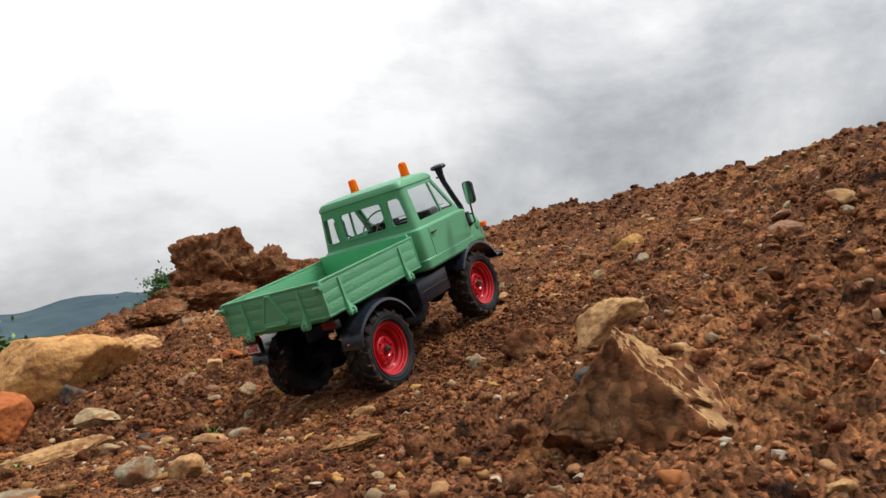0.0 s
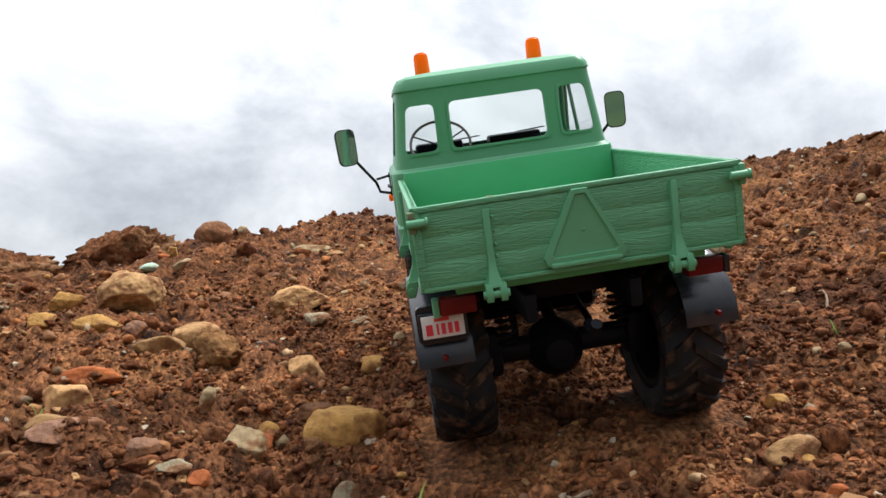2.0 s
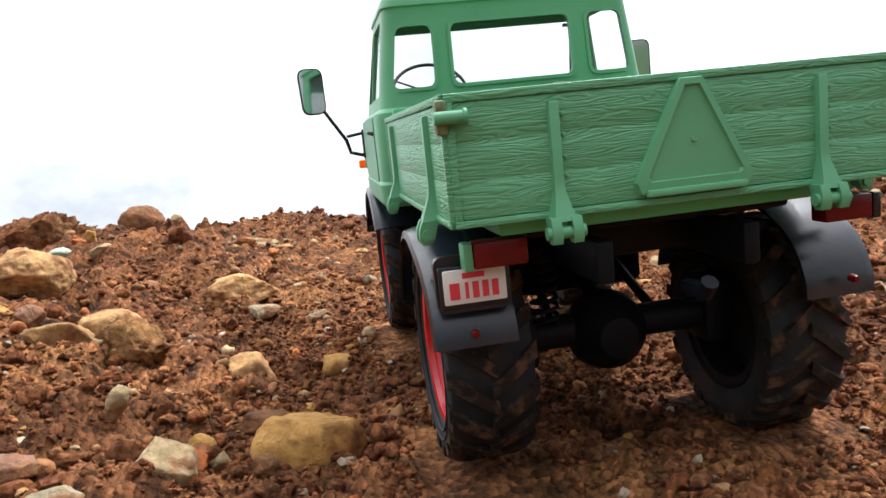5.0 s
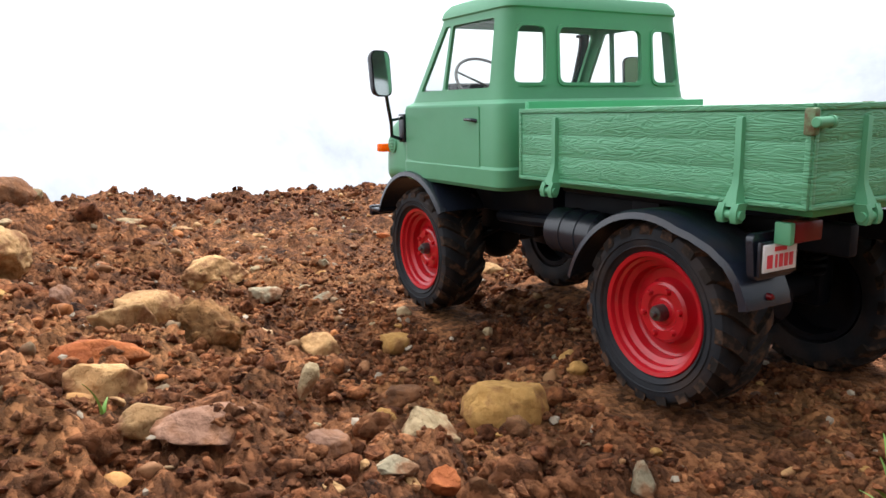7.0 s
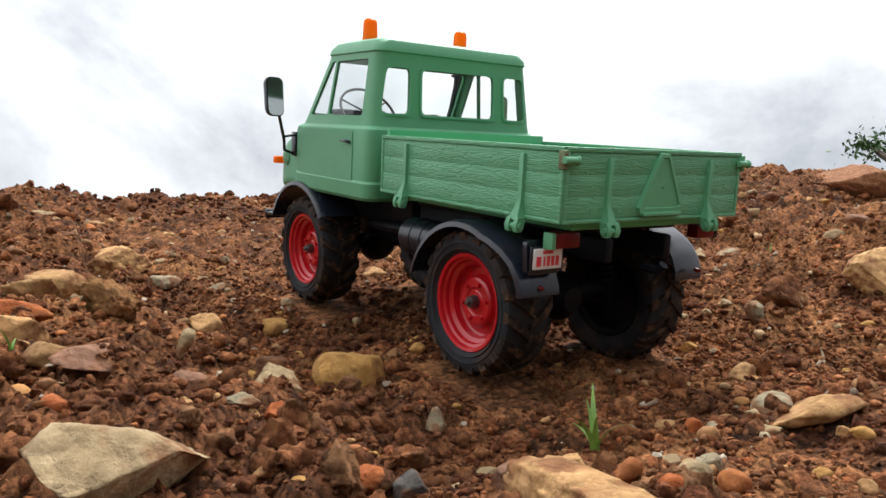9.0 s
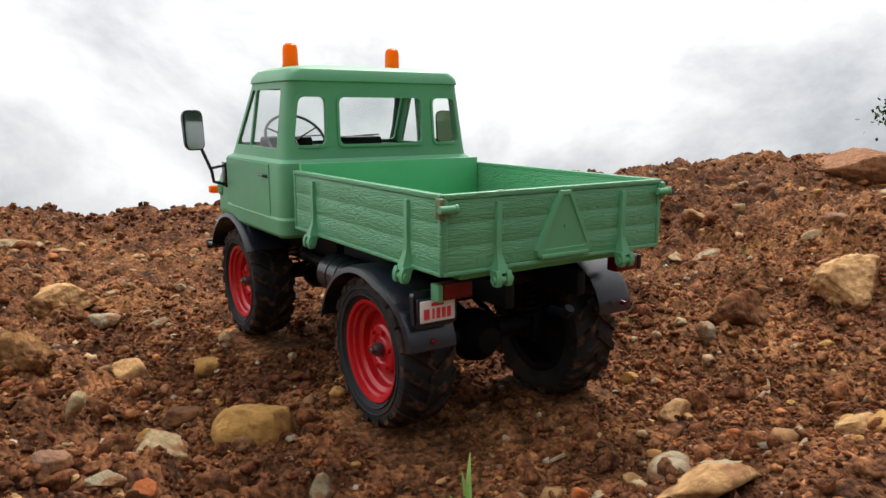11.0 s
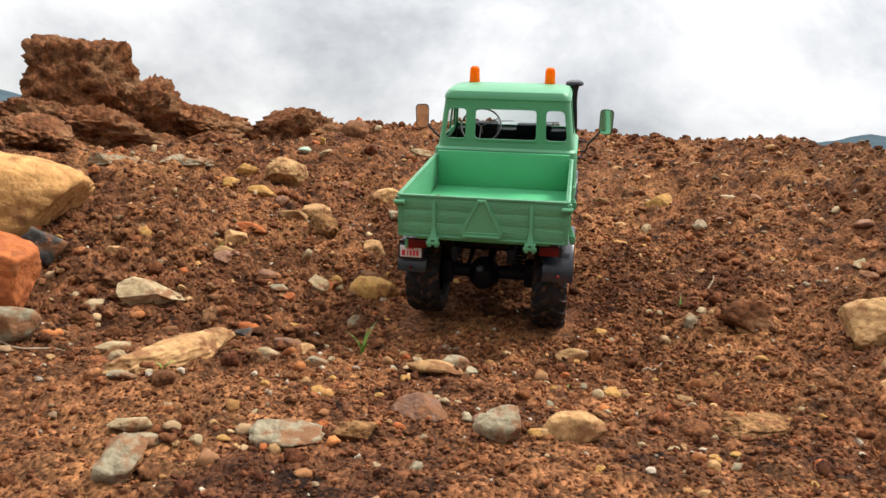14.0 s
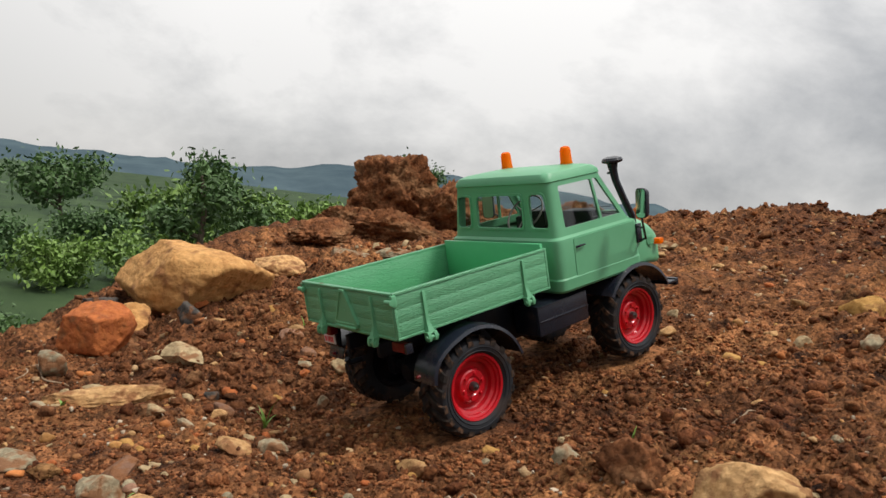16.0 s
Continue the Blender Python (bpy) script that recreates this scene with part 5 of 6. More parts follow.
for x, y, size, mat_, words, seed, turn, cuts, extra in (
        (-0.165, 0.055, (0.033, 0.024, 0.026), M_ochre, "smooth round ochre stone beside the rear wheel", 31, 20, 8, dict(rough=0.1, sink=0.3, deep=0.6)),
        (-0.235, 0.025, (0.030, 0.016, 0.014), M_cream, "pale faceted stone on the soil", 32, 10, 14, dict(deep=0.5)),
        (-0.262, -0.288, (0.078, 0.022, 0.014), M_tan, "long flat tan stone half buried", 33, 66, 12, dict(boxy=3.0, sink=0.40)),
        (-0.378, -0.165, (0.046, 0.027, 0.026), M_cream, "pale wedge-shaped stone with sharp facets", 34, 30, 16, dict(sink=0.22, deep=0.42, rough=0.05)),
        (-0.190, -0.260, (0.016, 0.010, 0.009), M_cream, "small cream block on the soil", 35, 55, 12, dict(sink=0.2)),
        (-0.200, -0.170, (0.022, 0.012, 0.010), M_pink, "small pinkish stone on the soil", 36, 10, 9, dict()),
        (0.050, -0.385, (0.027, 0.020, 0.018), M_grey, "pale grey pointed stone", 37, 30, 13, dict(deep=0.48)),
        (-0.020, -0.345, (0.026, 0.020, 0.011), M_pink, "flat pinkish stone lying in soil", 38, 0, 11, dict(sink=0.3)),
        (0.105, -0.365, (0.025, 0.018, 0.015), M_tan, "rounded tan stone on the soil", 39, 0, 6, dict(sink=0.3)),
        (0.078, -0.372, (0.011, 0.007, 0.005), M_ochre, "small ochre pebble between two stones", 118, 10, 6, dict(sink=0.3)),
        (-0.110, -0.420, (0.030, 0.022, 0.011), M_grey, "flat grey-green stone on the soil", 40, 10, 9, dict(sink=0.3)),
        (-0.195, -0.490, (0.024, 0.019, 0.018), M_grey, "angular grey-green stone on the soil", 75, 80, 14, dict(deep=0.45)),
        (-0.205, -0.450, (0.014, 0.010, 0.006), M_grey, "flat pale pebble beside an angular stone", 119, 20, 8, dict()),
        (-0.330, -0.580, (0.019, 0.013, 0.009), M_cream, "flat pale stone on the soil", 76, 5, 8, dict()),
        (-0.030, -0.230, (0.032, 0.019, 0.011), M_tan, "flat tan stone in the soil", 42, -15, 10, dict(sink=0.33)),
        (-0.014, -0.195, (0.019, 0.013, 0.010), M_grey, "smooth blue-grey pebble on the soil", 43, 30, 6, dict(sink=0.28, rough=0.06, deep=0.7)),
        (-0.265, 0.830, (0.046, 0.020, 0.010), M_cream, "long flat pale slab of stone", 44, 12, 12, dict()),
        (-0.420, 0.760, (0.033, 0.026, 0.024), M_brown, "rounded brown stone under the crest", 47, 20, 5, dict(deep=0.75)),
        (-0.240, 0.440, (0.046, 0.021, 0.021), M_tan, "long tan stone half buried", 46, 40, 8, dict(sink=0.28)),
        (-0.215, 0.365, (0.020, 0.014, 0.010), M_grey, "dark grey flat stone before a tan one", 120, 10, 10, dict()),
        (-0.352, 0.225, (0.030, 0.018, 0.016), M_tan, "faceted tan stone on the soil", 48, 25, 12, dict()),
        (-0.335, 0.275, (0.030, 0.020, 0.018), M_tan, "rounded tan stone behind a faceted one", 61, 15, 8, dict(deep=0.62)),
        (-0.440, 0.400, (0.044, 0.032, 0.030), M_tan, "rounded tan stone lying on the bank", 49, 60, 7, dict(deep=0.62)),
        (-0.445, 0.305, (0.026, 0.016, 0.011), M_ochre, "orange-tan stone before a larger one", 62, 10, 9, dict()),
        (-0.520, 0.400, (0.028, 0.018, 0.016), M_ochre, "rough yellowish stone on the bank", 56, 30, 12, dict()),
        (-0.505, 0.300, (0.024, 0.018, 0.012), M_ochre, "yellowish stone half buried in soil", 121, 70, 10, dict(sink=0.3)),
        (-0.392, 0.265, (0.016, 0.010, 0.012), M_pink, "pointed pale pink stone leaning on soil", 122, 60, 13, dict()),
        (-0.300, 0.222, (0.034, 0.026, 0.024), M_loam, "tan crumbly lump of soil", 55, 0, 9, dict(rough=0.4, sink=0.28)),
        (-0.380, 0.120, (0.026, 0.012, 0.010), M_rust, "dark red flat stone over a hollow", 123, 10, 10, dict()),
        (-0.382, 0.080, (0.024, 0.017, 0.014), M_tan, "brown-tan stone on the soil", 124, 40, 11, dict()),
        (-0.278, 0.088, (0.007, 0.006, 0.014), M_cream, "small upright peg of pale stone", 50, 20, 9, dict(lean=10, sink=0.2)),
        (-0.300, 0.000, (0.015, 0.011, 0.009), M_pink, "small pinkish stone before the peg", 125, 25, 12, dict()),
        (-0.350, -0.005, (0.026, 0.018, 0.009), M_pink, "flat reddish stone in the soil", 126, 15, 11, dict(sink=0.32)),
        (-0.160, 0.355, (0.015, 0.010, 0.006), M_grey, "small flat grey stone", 51, 20, 9, dict()),
        (-0.160, -0.050, (0.011, 0.009, 0.009), M_grey, "small grey-yellow stone beside the ochre one", 52, 80, 12, dict()),
        (-0.730, 0.330, (0.078, 0.036, 0.018), M_grey, "broken pale grey slab of stone", 53, 12, 13, dict()),
        (-0.640, 0.380, (0.058, 0.032, 0.015), M_grey, "broken pale grey slab of stone", 54, 30, 13, dict()),
        (-0.480, 0.610, (0.018, 0.011, 0.009), M_glassy, "pale green piece of glass in the soil", 127, 20, 12, dict()),
        (-0.430, 0.590, (0.017, 0.011, 0.010), M_cream, "pale chip of stone on the soil", 128, 50, 12, dict()),
        (-0.455, 0.640, (0.008, 0.007, 0.014), M_ochre, "small upright yellow stone", 129, 20, 11, dict(sink=0.2)),
        (-0.228, 0.030, (0.015, 0.011, 0.009), M_rust, "orange-red stone lying on the soil", 57, 30, 11, dict()),
        (-0.258, -0.025, (0.011, 0.009, 0.008), M_rust, "small orange-red stone on soil", 63, 80, 12, dict()),
        (-0.232, 0.090, (0.011, 0.008, 0.008), M_ochre, "small ochre stone on the soil", 65, 10, 9, dict()),
        (-0.215, 0.060, (0.012, 0.009, 0.007), M_cream, "small pale stone on the soil", 130, 40, 10, dict()),
        (-0.198, 0.130, (0.020, 0.013, 0.008), M_brown, "flat brown stone on the soil", 131, 10, 8, dict()),
        (-0.062, 0.112, (0.011, 0.008, 0.007), M_ochre, "small orange stone by the tyre", 132, 15, 8, dict()),
        (0.140, -0.030, (0.012, 0.009, 0.006), M_ochre, "small yellow chip behind the wheel", 133, 15, 10, dict()),
        (-0.155, -0.095, (0.009, 0.007, 0.004), M_cream, "small white chip on the soil", 134, 15, 10, dict()),
        (0.108, -0.100, (0.020, 0.013, 0.009), M_tan, "flat tan stone beside the rear wheel", 66, 20, 10, dict()),
        (-0.275, -0.015, (0.013, 0.008, 0.005), M_grey, "small flat pale grey stone", 135, 20, 9, dict()),
        (-0.225, -0.080, (0.010, 0.008, 0.007), M_ochre, "small ochre pebble behind the round stone", 136, 50, 9, dict()),
        (-0.270, -0.190, (0.013, 0.009, 0.008), M_cream, "small cream stone by the long one", 137, 30, 10, dict()),
        (-0.255, -0.165, (0.012, 0.010, 0.010), M_dark, "small dark stone by the long one", 138, 70, 10, dict()),
        (-0.262, -0.135, (0.014, 0.009, 0.008), M_rust, "small orange-red pebble by the long stone", 139, 15, 7, dict()),
        (-0.175, -0.185, (0.013, 0.010, 0.009), M_tan, "small tan stone on the soil", 140, 60, 9, dict()),
        (-0.145, -0.240, (0.012, 0.009, 0.008), M_grey, "grey rounded stone on the lane", 68, 30, 9, dict()),
        (-0.060, -0.400, (0.022, 0.014, 0.007), M_loam, "earthy flat stone on the lane", 141, 30, 9, dict(rough=0.2)),
        (-0.335, -0.290, (0.018, 0.011, 0.008), M_cream, "flat cream stone on the soil", 69, 40, 11, dict()),
        (-0.225, -0.435, (0.020, 0.009, 0.007), M_cream, "long pale stone on the soil", 142, 30, 11, dict()),
        (-0.275, -0.365, (0.013, 0.009, 0.006), M_grey, "pale grey pebble on the soil", 70, 20, 9, dict()),
        (-0.300, -0.330, (0.010, 0.008, 0.007), M_cream, "small cream pebble on the soil", 143, 20, 9, dict()),
        (-0.300, -0.540, (0.013, 0.010, 0.009), M_grey, "rounded grey-yellow pebble on the soil", 144, 20, 8, dict()),
        (-0.430, -0.180, (0.020, 0.012, 0.008), M_cream, "pale flat stone on the bank", 145, 60, 11, dict()),
        (-0.370, 0.020, (0.018, 0.012, 0.008), M_tan, "flat tan stone on the soil", 73, 47, 12, dict()),
        (-0.480, -0.060, (0.022, 0.014, 0.014), M_tan, "pointed tan stone on the bank", 74, 20, 12, dict()),
        (-0.215, 0.230, (0.024, 0.017, 0.016), M_tan, "tan stone by the cargo bed", 146, 10, 9, dict())):
    put_stone("stone", x, y, size, mat_, words, seed, turn=turn, cuts=cuts, group="stones by the truck", **{"sink": 0.26, "deep": 0.52, "rough": 0.13, **extra})
put_stone("brick_chip", -0.500, 1.040, (0.016, 0.013, 0.034), M_rust, "upright chip of red brick", 45, turn=30, lean=15, cuts=14, sink=0.2, category="brick", deep=0.5)

# loose stones of middle size, each on its own
kinds = []
for k in range(14):
    rng = random.Random(900 + k)
    me = rock_mesh("loose_stone", 700 + k, (0.012, 0.012 * rng.uniform(0.65, 0.95), 0.012 * rng.uniform(0.4, 0.75)), 3, rng.choice((10, 14, 18)), rng.choice((0.14, 0.2, 0.3)), rng.choice((0.42, 0.52, 0.6)))
    me.materials.append((M_tan, M_tan, M_pink, M_brown, M_grey, M_cream, M_cream, M_rust, M_tan, M_tan, M_brown, M_cream, M_ochre, M_grey)[k])
    kinds.append(me)
words = ("tan", "tan", "pinkish", "brown", "grey", "cream", "cream", "rust-red", "tan", "tan", "brown", "cream", "ochre", "grey")
rng = random.Random(77)
count = 0
while count < 285:
    x, y = rng.uniform(-0.85, 1.15), rng.uniform(-0.62, 1.0)
    s = 0.006 + 0.017 * rng.random() ** 2.4
    if abs(x) < 0.135 and -0.10 < y < 0.37 and s > 0.007:
        continue
    if s > 0.009 and y < -0.24 and x < 0.75:
        continue
    if s > 0.009 and -0.46 < x < -0.12 and -0.22 < y < 0.16:
        continue
    k = rng.randrange(14)
    ob = new("loose_stone", kinds[k])
    ob.matrix_world = pose(x, y, float(support_z(x, y)) + s * 0.12, rng.gauss(0, 14), rng.gauss(0, 14), rng.uniform(0, 360)) @ Matrix.Scale(s / 0.012, 4)
    tagged(ob, "loose %s stone lying on the soil" % words[k], "stone", "loose stones")
    count += 1


# pebbles that stand out on the driven lane
pebble_kinds = []
for k in range(9):
    rng = random.Random(1300 + k)
    me = rock_mesh("pebble", 1400 + k, (0.006, 0.006 * rng.uniform(0.65, 0.95), 0.006 * rng.uniform(0.45, 0.8)), 3, rng.choice((5, 9, 12)), rng.choice((0.08, 0.14)), rng.choice((0.5, 0.6, 0.7)))
    me.materials.append((M_ochre, M_tan, M_cream, M_grey, M_rust, M_tan, M_ochre, M_cream, M_pink)[k])
    pebble_kinds.append(me)
pebble_words = ("ochre", "tan", "cream", "grey", "orange-red", "tan", "ochre", "cream", "pinkish")
rng = random.Random(88)
for _ in range(240):
    x, y = rng.gauss(-0.02, 0.22), rng.uniform(-0.46, 0.0) if rng.random() < 0.75 else rng.uniform(0.0, 0.4)
    s = 0.0035 + 0.0055 * rng.random() ** 1.8
    if any(abs(x - wx) < 0.036 and abs(y - wy * 0.96) < 0.062 for wx, wy in WHEELS):
        continue
    k = rng.randrange(9)
    ob = new("pebble", pebble_kinds[k])
    ob.matrix_world = pose(x, y, float(support_z(x, y)) + s * 0.1, rng.gauss(14, 14), rng.gauss(0, 14), rng.uniform(0, 360)) @ Matrix.Scale(s / 0.006, 4)
    tagged(ob, "small %s pebble lying on the soil" % pebble_words[k], "pebble", "pebbles on the lane")


# ---- small plants ----
def tuft(name, x, y, blades, label):
    """A few curved grass blades from one root."""
    root = new(name)
    root.empty_display_size = 0.01
    for length, width, turn, bend in blades:
        bm = bmesh.new()
        loops = []
        for i in range(9):
            f = i / 8
            w = width * (1 - f ** 1.6) + 0.0002
            a = bend * f
            px, pz = length * (1 - math.cos(a)) / max(bend, 0.01), length * math.sin(a) / max(bend, 0.01)
            loops.append([(px, -w, pz), (px + w * 0.35, 0, pz - w * 0.2), (px, w, pz), (px + 0.0004, 0, pz + w * 0.12)])
        add_loft(bm, loops)
        b = part("blade", bm, M_grass, root)
        b.rotation_euler = (0, 0, radians(turn))
    root.matrix_world = pose(x, y, float(support_z(x, y)) - 0.003)
    return tagged(root, label, "grass")


tuft("grass_tuft", -0.122, -0.150, [(0.044, 0.0026, 40, 0.6), (0.034, 0.0020, 70, 0.4), (0.038, 0.0024, 185, 1.4), (0.032, 0.0020, 300, 1.6), (0.026, 0.0018, 95, 1.3), (0.030, 0.0020, 230, 1.0)], "green grass sprout with narrow curved blades by the rear wheel")
tuft("grass_tuft", -0.388, 0.040, [(0.020, 0.0016, 200, 0.9), (0.012, 0.0012, 60, 1.0)], "single short green blade in the soil")
tuft("grass_tuft", -0.250, -0.345, [(0.016, 0.0030, 20, 1.6), (0.012, 0.0022, 200, 1.6)], "small flat green leaf on the soil")
tuft("grass_tuft", 0.520, 0.100, [(0.024, 0.0012, 10, 0.6), (0.020, 0.0012, 150, 0.8)], "thin green sprout on the bank")
tuft("grass_tuft", 0.05, -0.36, [(0.012, 0.0022, 80, 1.6), (0.010, 0.002, 250, 1.6)], "small flat green leaf on the soil")


tuft("grass_tuft", -0.310, -0.330, [(0.014, 0.0034, 30, 1.5)], "small flat green leaf on the soil")
tuft("grass_tuft", -0.110, -0.330, [(0.013, 0.0026, 10, 1.5), (0.009, 0.002, 150, 1.5)], "small flat green leaf on the soil")
tuft("grass_tuft", 0.100, -0.215, [(0.010, 0.002, 60, 1.4), (0.009, 0.002, 220, 1.4)], "tiny green seedling in the soil")
tuft("grass_tuft", 0.160, -0.200, [(0.012, 0.002, 100, 1.4), (0.010, 0.002, 320, 1.3)], "tiny green seedling in the soil")
tuft("grass_tuft", 0.245, 0.060, [(0.020, 0.0014, 100, 0.6), (0.016, 0.0014, 320, 0.9), (0.014, 0.0012, 210, 1.0)], "thin green sprout on the bank")


def twig(x, y, length, turn, bends, label):
    """A dry twig: a thin tapered bar that wavers along the ground."""
    pts = []
    for i in range(8):
        f_ = i / 7
        u, v = x + length * (f_ - 0.5) * math.cos(radians(turn)), y + length * (f_ - 0.5) * math.sin(radians(turn))
        w = bends * length * math.sin(f_ * 7.0 + turn)
        u, v = u - w * math.sin(radians(turn)), v + w * math.cos(radians(turn))
        pts.append((u, v, float(support_z(u, v)) + 0.002))
    bm = tube(pts, [0.0016 - 0.0009 * i / 7 for i in range(8)], 6)
    me = bpy.data.meshes.new("twig")
    bm.to_mesh(me)
    bm.free()
    me.materials.append(M_twig)
    tagged(new("twig", me), label, "twig", "twigs on the soil")


for row in ((-0.40, -0.330, 0.075, 20, 0.08, "pale dry root lying on the soil"), (-0.43, -0.350, 0.06, -35, 0.1, "pale dry root lying on the soil"), (-0.030, -0.105, 0.030, 140, 0.04, "short brown dry twig on soil"),
            (-0.225, -0.075, 0.026, 60, 0.05, "short brown dry twig on soil"), (0.20, -0.12, 0.035, 15, 0.06, "short brown dry twig on soil"), (-0.30, -0.215, 0.024, 110, 0.05, "short brown dry twig on soil"), (0.30, 0.16, 0.04, 70, 0.05, "thin brown dry twig on soil")):
    twig(*row)


# ---- trees and hills beyond the bank ----
def tree(name, x, y, height, crown, seed, leaf, mat_, label, lean=0.0, count=2600, bare=0.45):
    """A tapered trunk with limbs and a crown of many small leaves in uneven clumps."""
    rng = random.Random(seed)
    z0 = float(support_z(x, y)) - 0.1
    root = new(name)
    bm = bmesh.new()
    pts, p = [], Vector((0, 0, 0))
    for i in range(7):
        pts.append(p.copy())
        p += Vector((rng.gauss(lean, 0.03) * height, rng.gauss(0, 0.03) * height, height * 0.8 / 6))
    add_tube(bm, pts, [height * 0.028 * (1 - 0.8 * i / 6) for i in range(7)], 10)
    part("trunk", bm, M_bark, root, "slender trunk")
    tips = []
    for i in range(13):
        f = rng.uniform(bare, 0.98)
        a = pts[min(int(f * 6), 5)].lerp(pts[min(int(f * 6) + 1, 6)], f * 6 % 1)
        ang = rng.uniform(0, 6.283)
        d = Vector((math.cos(ang), math.sin(ang), rng.uniform(0.2, 0.8))) * crown * rng.uniform(0.5, 1.0) * (1.15 - f * 0.5)
        b = a + d
        bm = bmesh.new()
        add_tube(bm, [a, a.lerp(b, 0.5) + Vector((0, 0, -0.04 * crown)), b], [height * 0.010, height * 0.006, height * 0.002], 6)
        part("limb", bm, M_bark, root)
        tips += [b, a.lerp(b, 0.7)]
    r_ = np.random.RandomState(seed)
    centre = np.array([tuple(t) for t in tips])[r_.randint(0, len(tips), count)]
    spread = crown * 0.22 * r_.uniform(0.4, 1.2, (count, 1))
    c = centre + r_.normal(size=(count, 3)) * spread * np.array([1, 1, 0.7])
    u = r_.normal(size=(count, 3))
    u /= np.linalg.norm(u, axis=1, keepdims=True)
    v = np.cross(u, r_.normal(size=(count, 3)))
    v /= np.linalg.norm(v, axis=1, keepdims=True)
    s = leaf * r_.uniform(0.6, 1.3, (count, 1))
    co = np.stack([c - u * s, c - v * s * 0.45 + np.cross(u, v) * s * 0.1, c + u * s, c + v * s * 0.45], 1).reshape(-1, 3)
    me = array_mesh("crown", co, np.arange(count * 4).reshape(-1, 4), smooth=False)
    me.materials.append(mat_)
    link_part("crown", me, root, "uneven crown of small leaves", 0)
    root.matrix_world = pose(x, y, z0)
    return tagged(root, label, "tree", "trees beyond the bank")


def at_az(az, d):
    return d * math.sin(radians(az)), d * math.cos(radians(az))


for az, d, h, c, sd, lf, mt, ct, lb in (
        (-84.0, 8.2, 3.1, 0.75, 1, 0.055, M_leaf, 9000, "dark-leaved tree at the edge of the bank"),
        (65.2, 8, 6.5, 0.60, 2, 0.045, M_leaf, 3000, "dark-leaved tree behind the far crest"),
        (-68, 55, 9.5, 2.6, 3, 0.22, M_leaf, 3000, "slender tree in the valley"),
        (-63, 70, 9.0, 2.8, 4, 0.24, M_leaf, 3000, "slender tree in the valley"),
        (-74, 45, 5.5, 3.2, 5, 0.22, M_bush, 3400, "bright green bushy tree in the valley"),
        (-79, 34, 4.6, 2.8, 6, 0.2, M_bush, 3400, "bright green bushy tree in the valley"),
        (-71, 60, 5.0, 3.6, 7, 0.26, M_leaf, 3400, "green bushy tree in the valley"),
        (-87, 30, 4.6, 2.6, 8, 0.2, M_bush, 3000, "bright green bushy tree in the valley"),
        (-58, 80, 6.0, 3.8, 9, 0.28, M_leaf, 3000, "green bushy tree in the valley"),
        (-82, 50, 5.0, 3.6, 11, 0.24, M_leaf, 3200, "green bushy tree in the valley"),
        (-94, 14, 2.0, 1.3, 21, 0.07, M_bush, 4200, "bright green bush below the bank"),
        (-88, 15, 2.1, 1.4, 22, 0.07, M_bush, 4200, "bright green bush below the bank"),
        (-83, 13, 1.8, 1.2, 23, 0.065, M_leaf, 4200, "green bush below the bank"),
        (-78, 15, 2.0, 1.4, 24, 0.07, M_bush, 4200, "bright green bush below the bank"),
        (-73, 17, 2.1, 1.5, 25, 0.075, M_leaf, 4200, "green bush below the bank"),
        (-98, 17, 2.4, 1.6, 26, 0.075, M_leaf, 4200, "green bush below the bank"),
        (-91, 20, 2.6, 1.8, 27, 0.09, M_leaf, 4200, "green bush below the bank"),
        (-80, 20, 2.5, 1.8, 28, 0.09, M_bush, 4200, "bright green bush below the bank"),
        (-86, 10, 1.3, 0.9, 29, 0.05, M_bush, 4200, "bright green bush below the bank"),
        (-94, 6.6, 0.8, 0.55, 30, 0.035, M_bush, 3600, "bright green bush at the foot of the bank"),
        (-88, 7.4, 0.8, 0.6, 31, 0.035, M_leaf, 3600, "green bush at the foot of the bank"),
        (-98, 8.0, 0.9, 0.6, 32, 0.04, M_leaf, 3600, "green bush at the foot of the bank"),
        (-76, 26, 3.2, 2.2, 12, 0.15, M_bush, 3200, "bright green bush in the valley"),
        (-68, 36, 3.4, 2.6, 13, 0.18, M_bush, 3200, "bright green bush in the valley"),
        (-84, 24, 3.2, 2.2, 14, 0.15, M_bush, 3200, "bright green bush in the valley"),
        (-64, 48, 4.0, 3.0, 15, 0.22, M_leaf, 3200, "green bush in the valley"),
        (-60, 40, 3.4, 2.8, 16, 0.2, M_leaf, 3200, "green bush in the valley"),
        (-92, 48, 6.0, 3.2, 10, 0.24, M_leaf, 3000, "green bushy tree in the valley")):
    tx, ty = at_az(az + 14 if az < 0 else az, d)
    tree("tree", tx, ty, h * (0.36 if 9 < d < 21 else 0.62 if d > 21 and h < 6 else 1.0), c * (0.6 if h < 6 and d > 9.5 else 1.0), sd, lf * 0.8, mt, lb, count=ct, bare=0.45 if h > 4 and mt is M_leaf else 0.06)


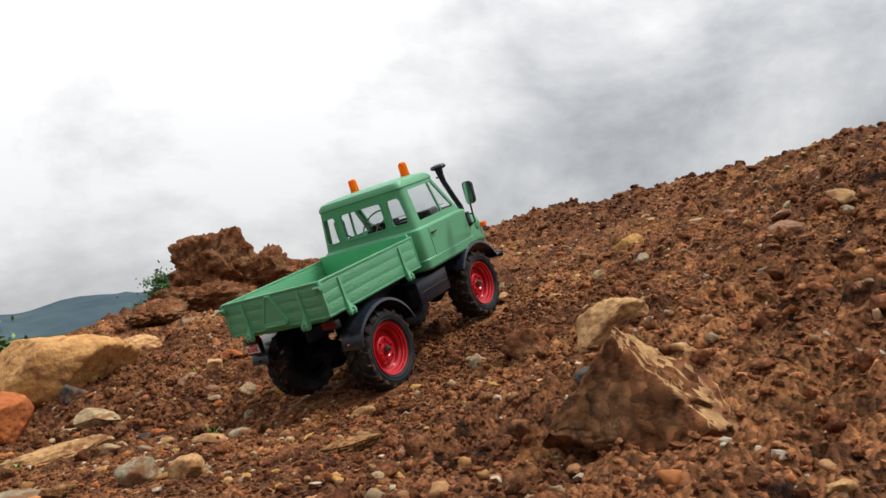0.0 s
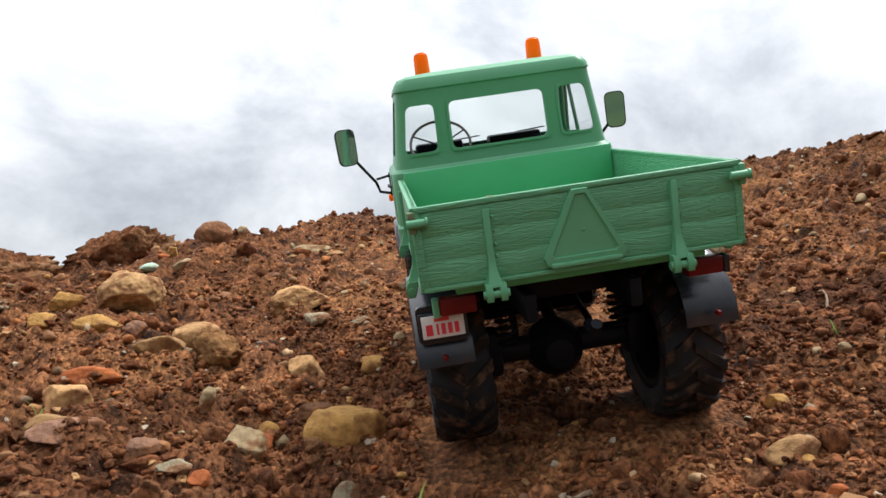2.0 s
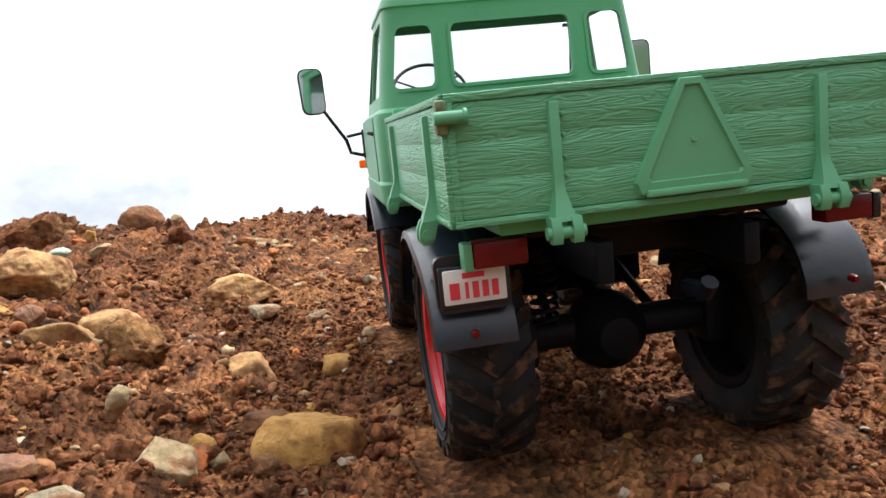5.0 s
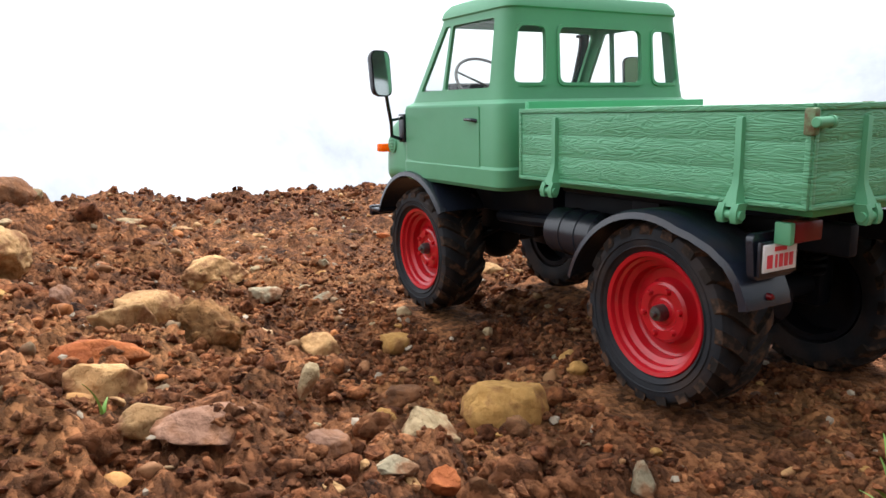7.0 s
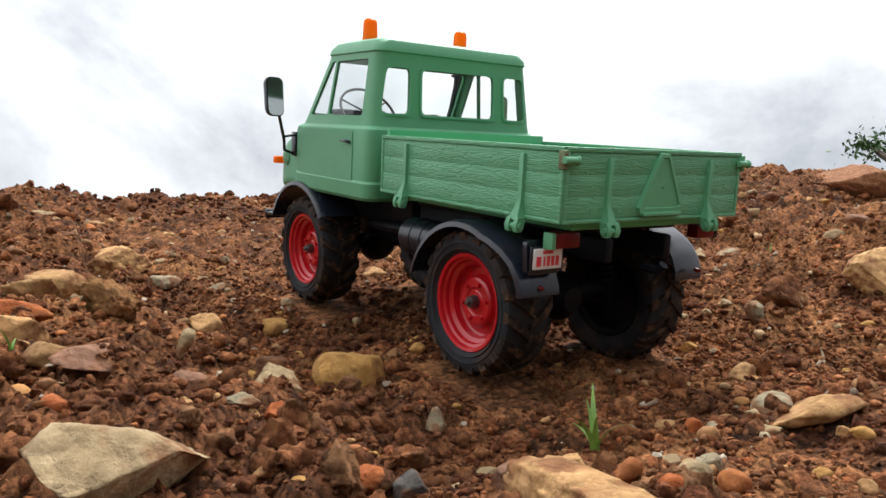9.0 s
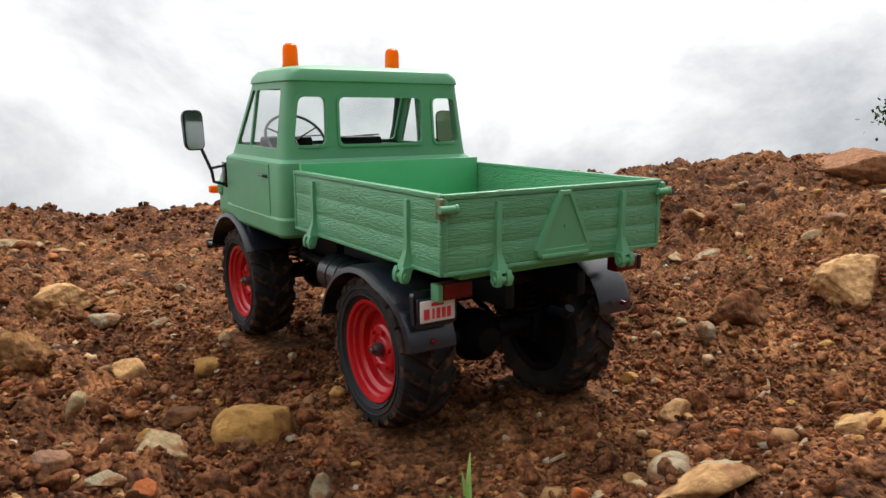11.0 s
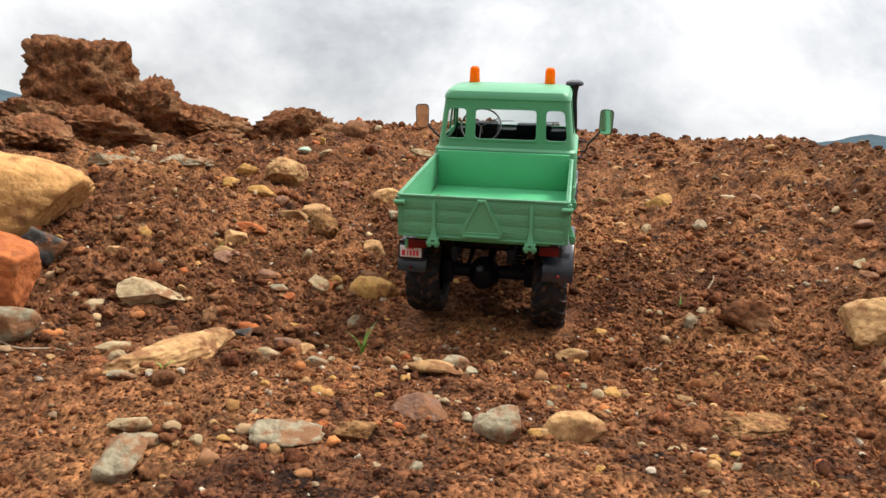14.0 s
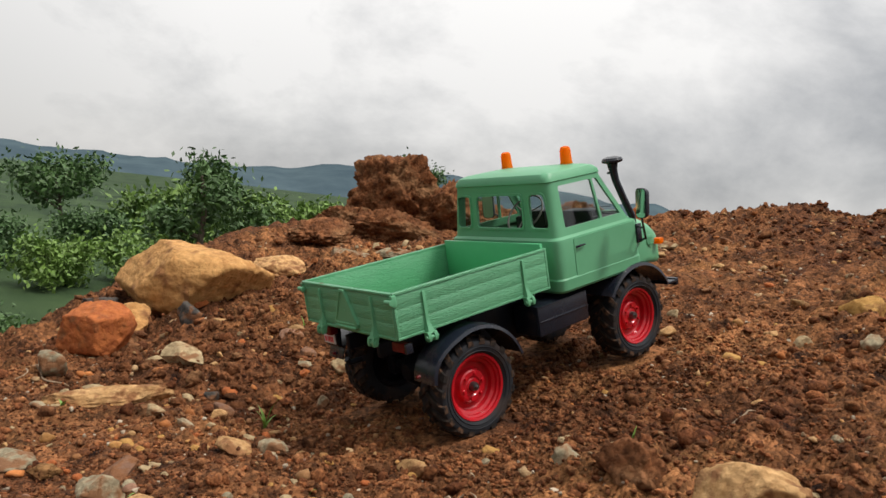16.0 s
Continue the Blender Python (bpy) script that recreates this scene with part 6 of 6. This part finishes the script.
def hill(name, az0, az1, dist, heights, label, seed):
    """A long wooded hill: a heightfield strip whose crest follows the heights."""
    k, rows = 160, 14
    az = np.radians(np.linspace(az0, az1, k))
    hgt = np.interp(np.linspace(0, 1, k), np.linspace(0, 1, len(heights)), heights)
    hgt = hgt + 6 * vnoise(np.linspace(0, 30, k), np.zeros(k), seed) + 2.5 * vnoise(np.linspace(0, 110, k), np.zeros(k), seed + 1)
    f = np.linspace(0, 1, rows)[:, None]
    up = np.sin(f * math.pi * 0.72) / math.sin(0.5 * math.pi)
    d = dist * (0.75 + 0.45 * f) + 0 * az[None]
    z = -30 + (hgt[None] + 30) * up + 5 * vnoise(f * 9 + 0 * az[None], az[None] * 40 + 0 * f, seed + 2) * up
    co = np.stack([d * np.sin(az), d * np.cos(az), z], -1).reshape(-1, 3)
    i = np.arange((rows - 1) * (k - 1))
    q = (i // (k - 1)) * k + i % (k - 1)
    me = array_mesh(name, co, np.stack([q, q + 1, q + k + 1, q + k], -1))
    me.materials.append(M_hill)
    return tagged(new(name, me), label, "hill", kind="structure")


hill("backdrop_hills", -120, -25, 1500, [20, 40, 24, 30, 18, 24, 56, 50, 40, 8], "wooded hills across the valley, coloured blue-grey for haze", 31)
hill("backdrop_mountain", 2, 48, 1900, [-60, 110, 190, 235, 240, 200, 110, -60], "mountain behind the crest, coloured blue-grey for haze", 41)

# ---- the small stuff of the ground ----
NEAR = (-1.00, -0.95, 1.30, 1.30)
INNER = (-0.70, -0.82, 0.70, 0.56)
CLOSE = (-0.56, -0.74, 0.24, -0.10)


def beyond(x, y):
    return np.where((x > CLOSE[0]) & (x < CLOSE[2]) & (y > CLOSE[1]) & (y < CLOSE[3]), 0.15, 1.0)


def patchy(x, y):
    grow = 0.30 + 0.45 * ss(0.22, 0.35, x) * ss(0.15, 0.0, y)
    return beyond(x, y) * (1 - 0.45 * ss(0.25, 0.45, y)) * (grow + (1 - grow) * ss(-0.35, 0.25, vnoise(x / 0.13, y / 0.13, 21)))


scatter("fine_crumbs", 44000, 3, 0.0013, 0.0044, M_clod, "fine crumbs of red-brown soil", 1, INNER, power=1.5, sink=0.30, mask=patchy)
scatter("near_crumbs", 5200, 13, 0.0013, 0.0042, M_clod, "fine rounded crumbs of red-brown soil", 2, CLOSE, power=1.7, sink=0.28, soft=True, mask=lambda x, y: 0.45 + 0.55 * ss(-0.4, 0.2, vnoise(x / 0.11, y / 0.11, 22)))
scatter("near_clods", 360, 15, 0.0040, 0.0115, M_clay, "rough crumbly lumps of red-brown soil", 3, (-0.56, -0.28, -0.17, 0.12), power=1.9, sink=0.32, soft=True)
scatter("soil_grains", 12000, 14, 0.0009, 0.0026, M_clod, "grains of red-brown soil", 1, (-0.50, -0.74, 0.30, -0.10), power=1.4, sink=0.2)
scatter("soil_clods", 24000, 9, 0.0020, 0.0066, M_clod, "crumbs and clods of red-brown soil", 1, NEAR, power=2.0, sink=0.22, mask=patchy)
scatter("coarse_crumbs", 3600, 16, 0.0030, 0.0095, M_clod, "coarse lumpy crumbs of red-brown soil", 2, INNER, power=1.8, sink=0.30, soft=True, mask=lambda x, y: (1 - 0.8 * ss(-0.15, -0.35, y)) * (0.25 + 0.75 * ss(-0.2, 0.3, vnoise(x / 0.16, y / 0.16, 24))))
scatter("lane_crumbs", 7500, 17, 0.0013, 0.0044, M_clod, "crumbs of soil round the wheels", 1, (-0.24, -0.20, 0.24, 0.40), power=1.7, sink=0.25)
scatter("far_clods", 6000, 8, 0.004, 0.012, M_clod, "crumbs of red-brown soil up to the crest", 1, (-0.7, 0.9, 1.9, 2.1), power=2.0)
scatter("clay_clods", 1150, 4, 0.006, 0.016, M_clod, "larger crumbly clods of red-brown soil", 2, NEAR, power=2.2, mask=lambda x, y: 0.2 + 0.8 * ss(0.14, 0.34, np.abs(x)), soft=True, sink=0.34)
scatter("pebbles", 2600, 5, 0.0022, 0.0085, M_pebble, "small brown and tan pebbles", 2, NEAR, power=2.6, soft=True)
scatter("pale_grit", 2800, 6, 0.0014, 0.0052, M_grit, "small pale chips of stone", 1, NEAR, power=2.6)
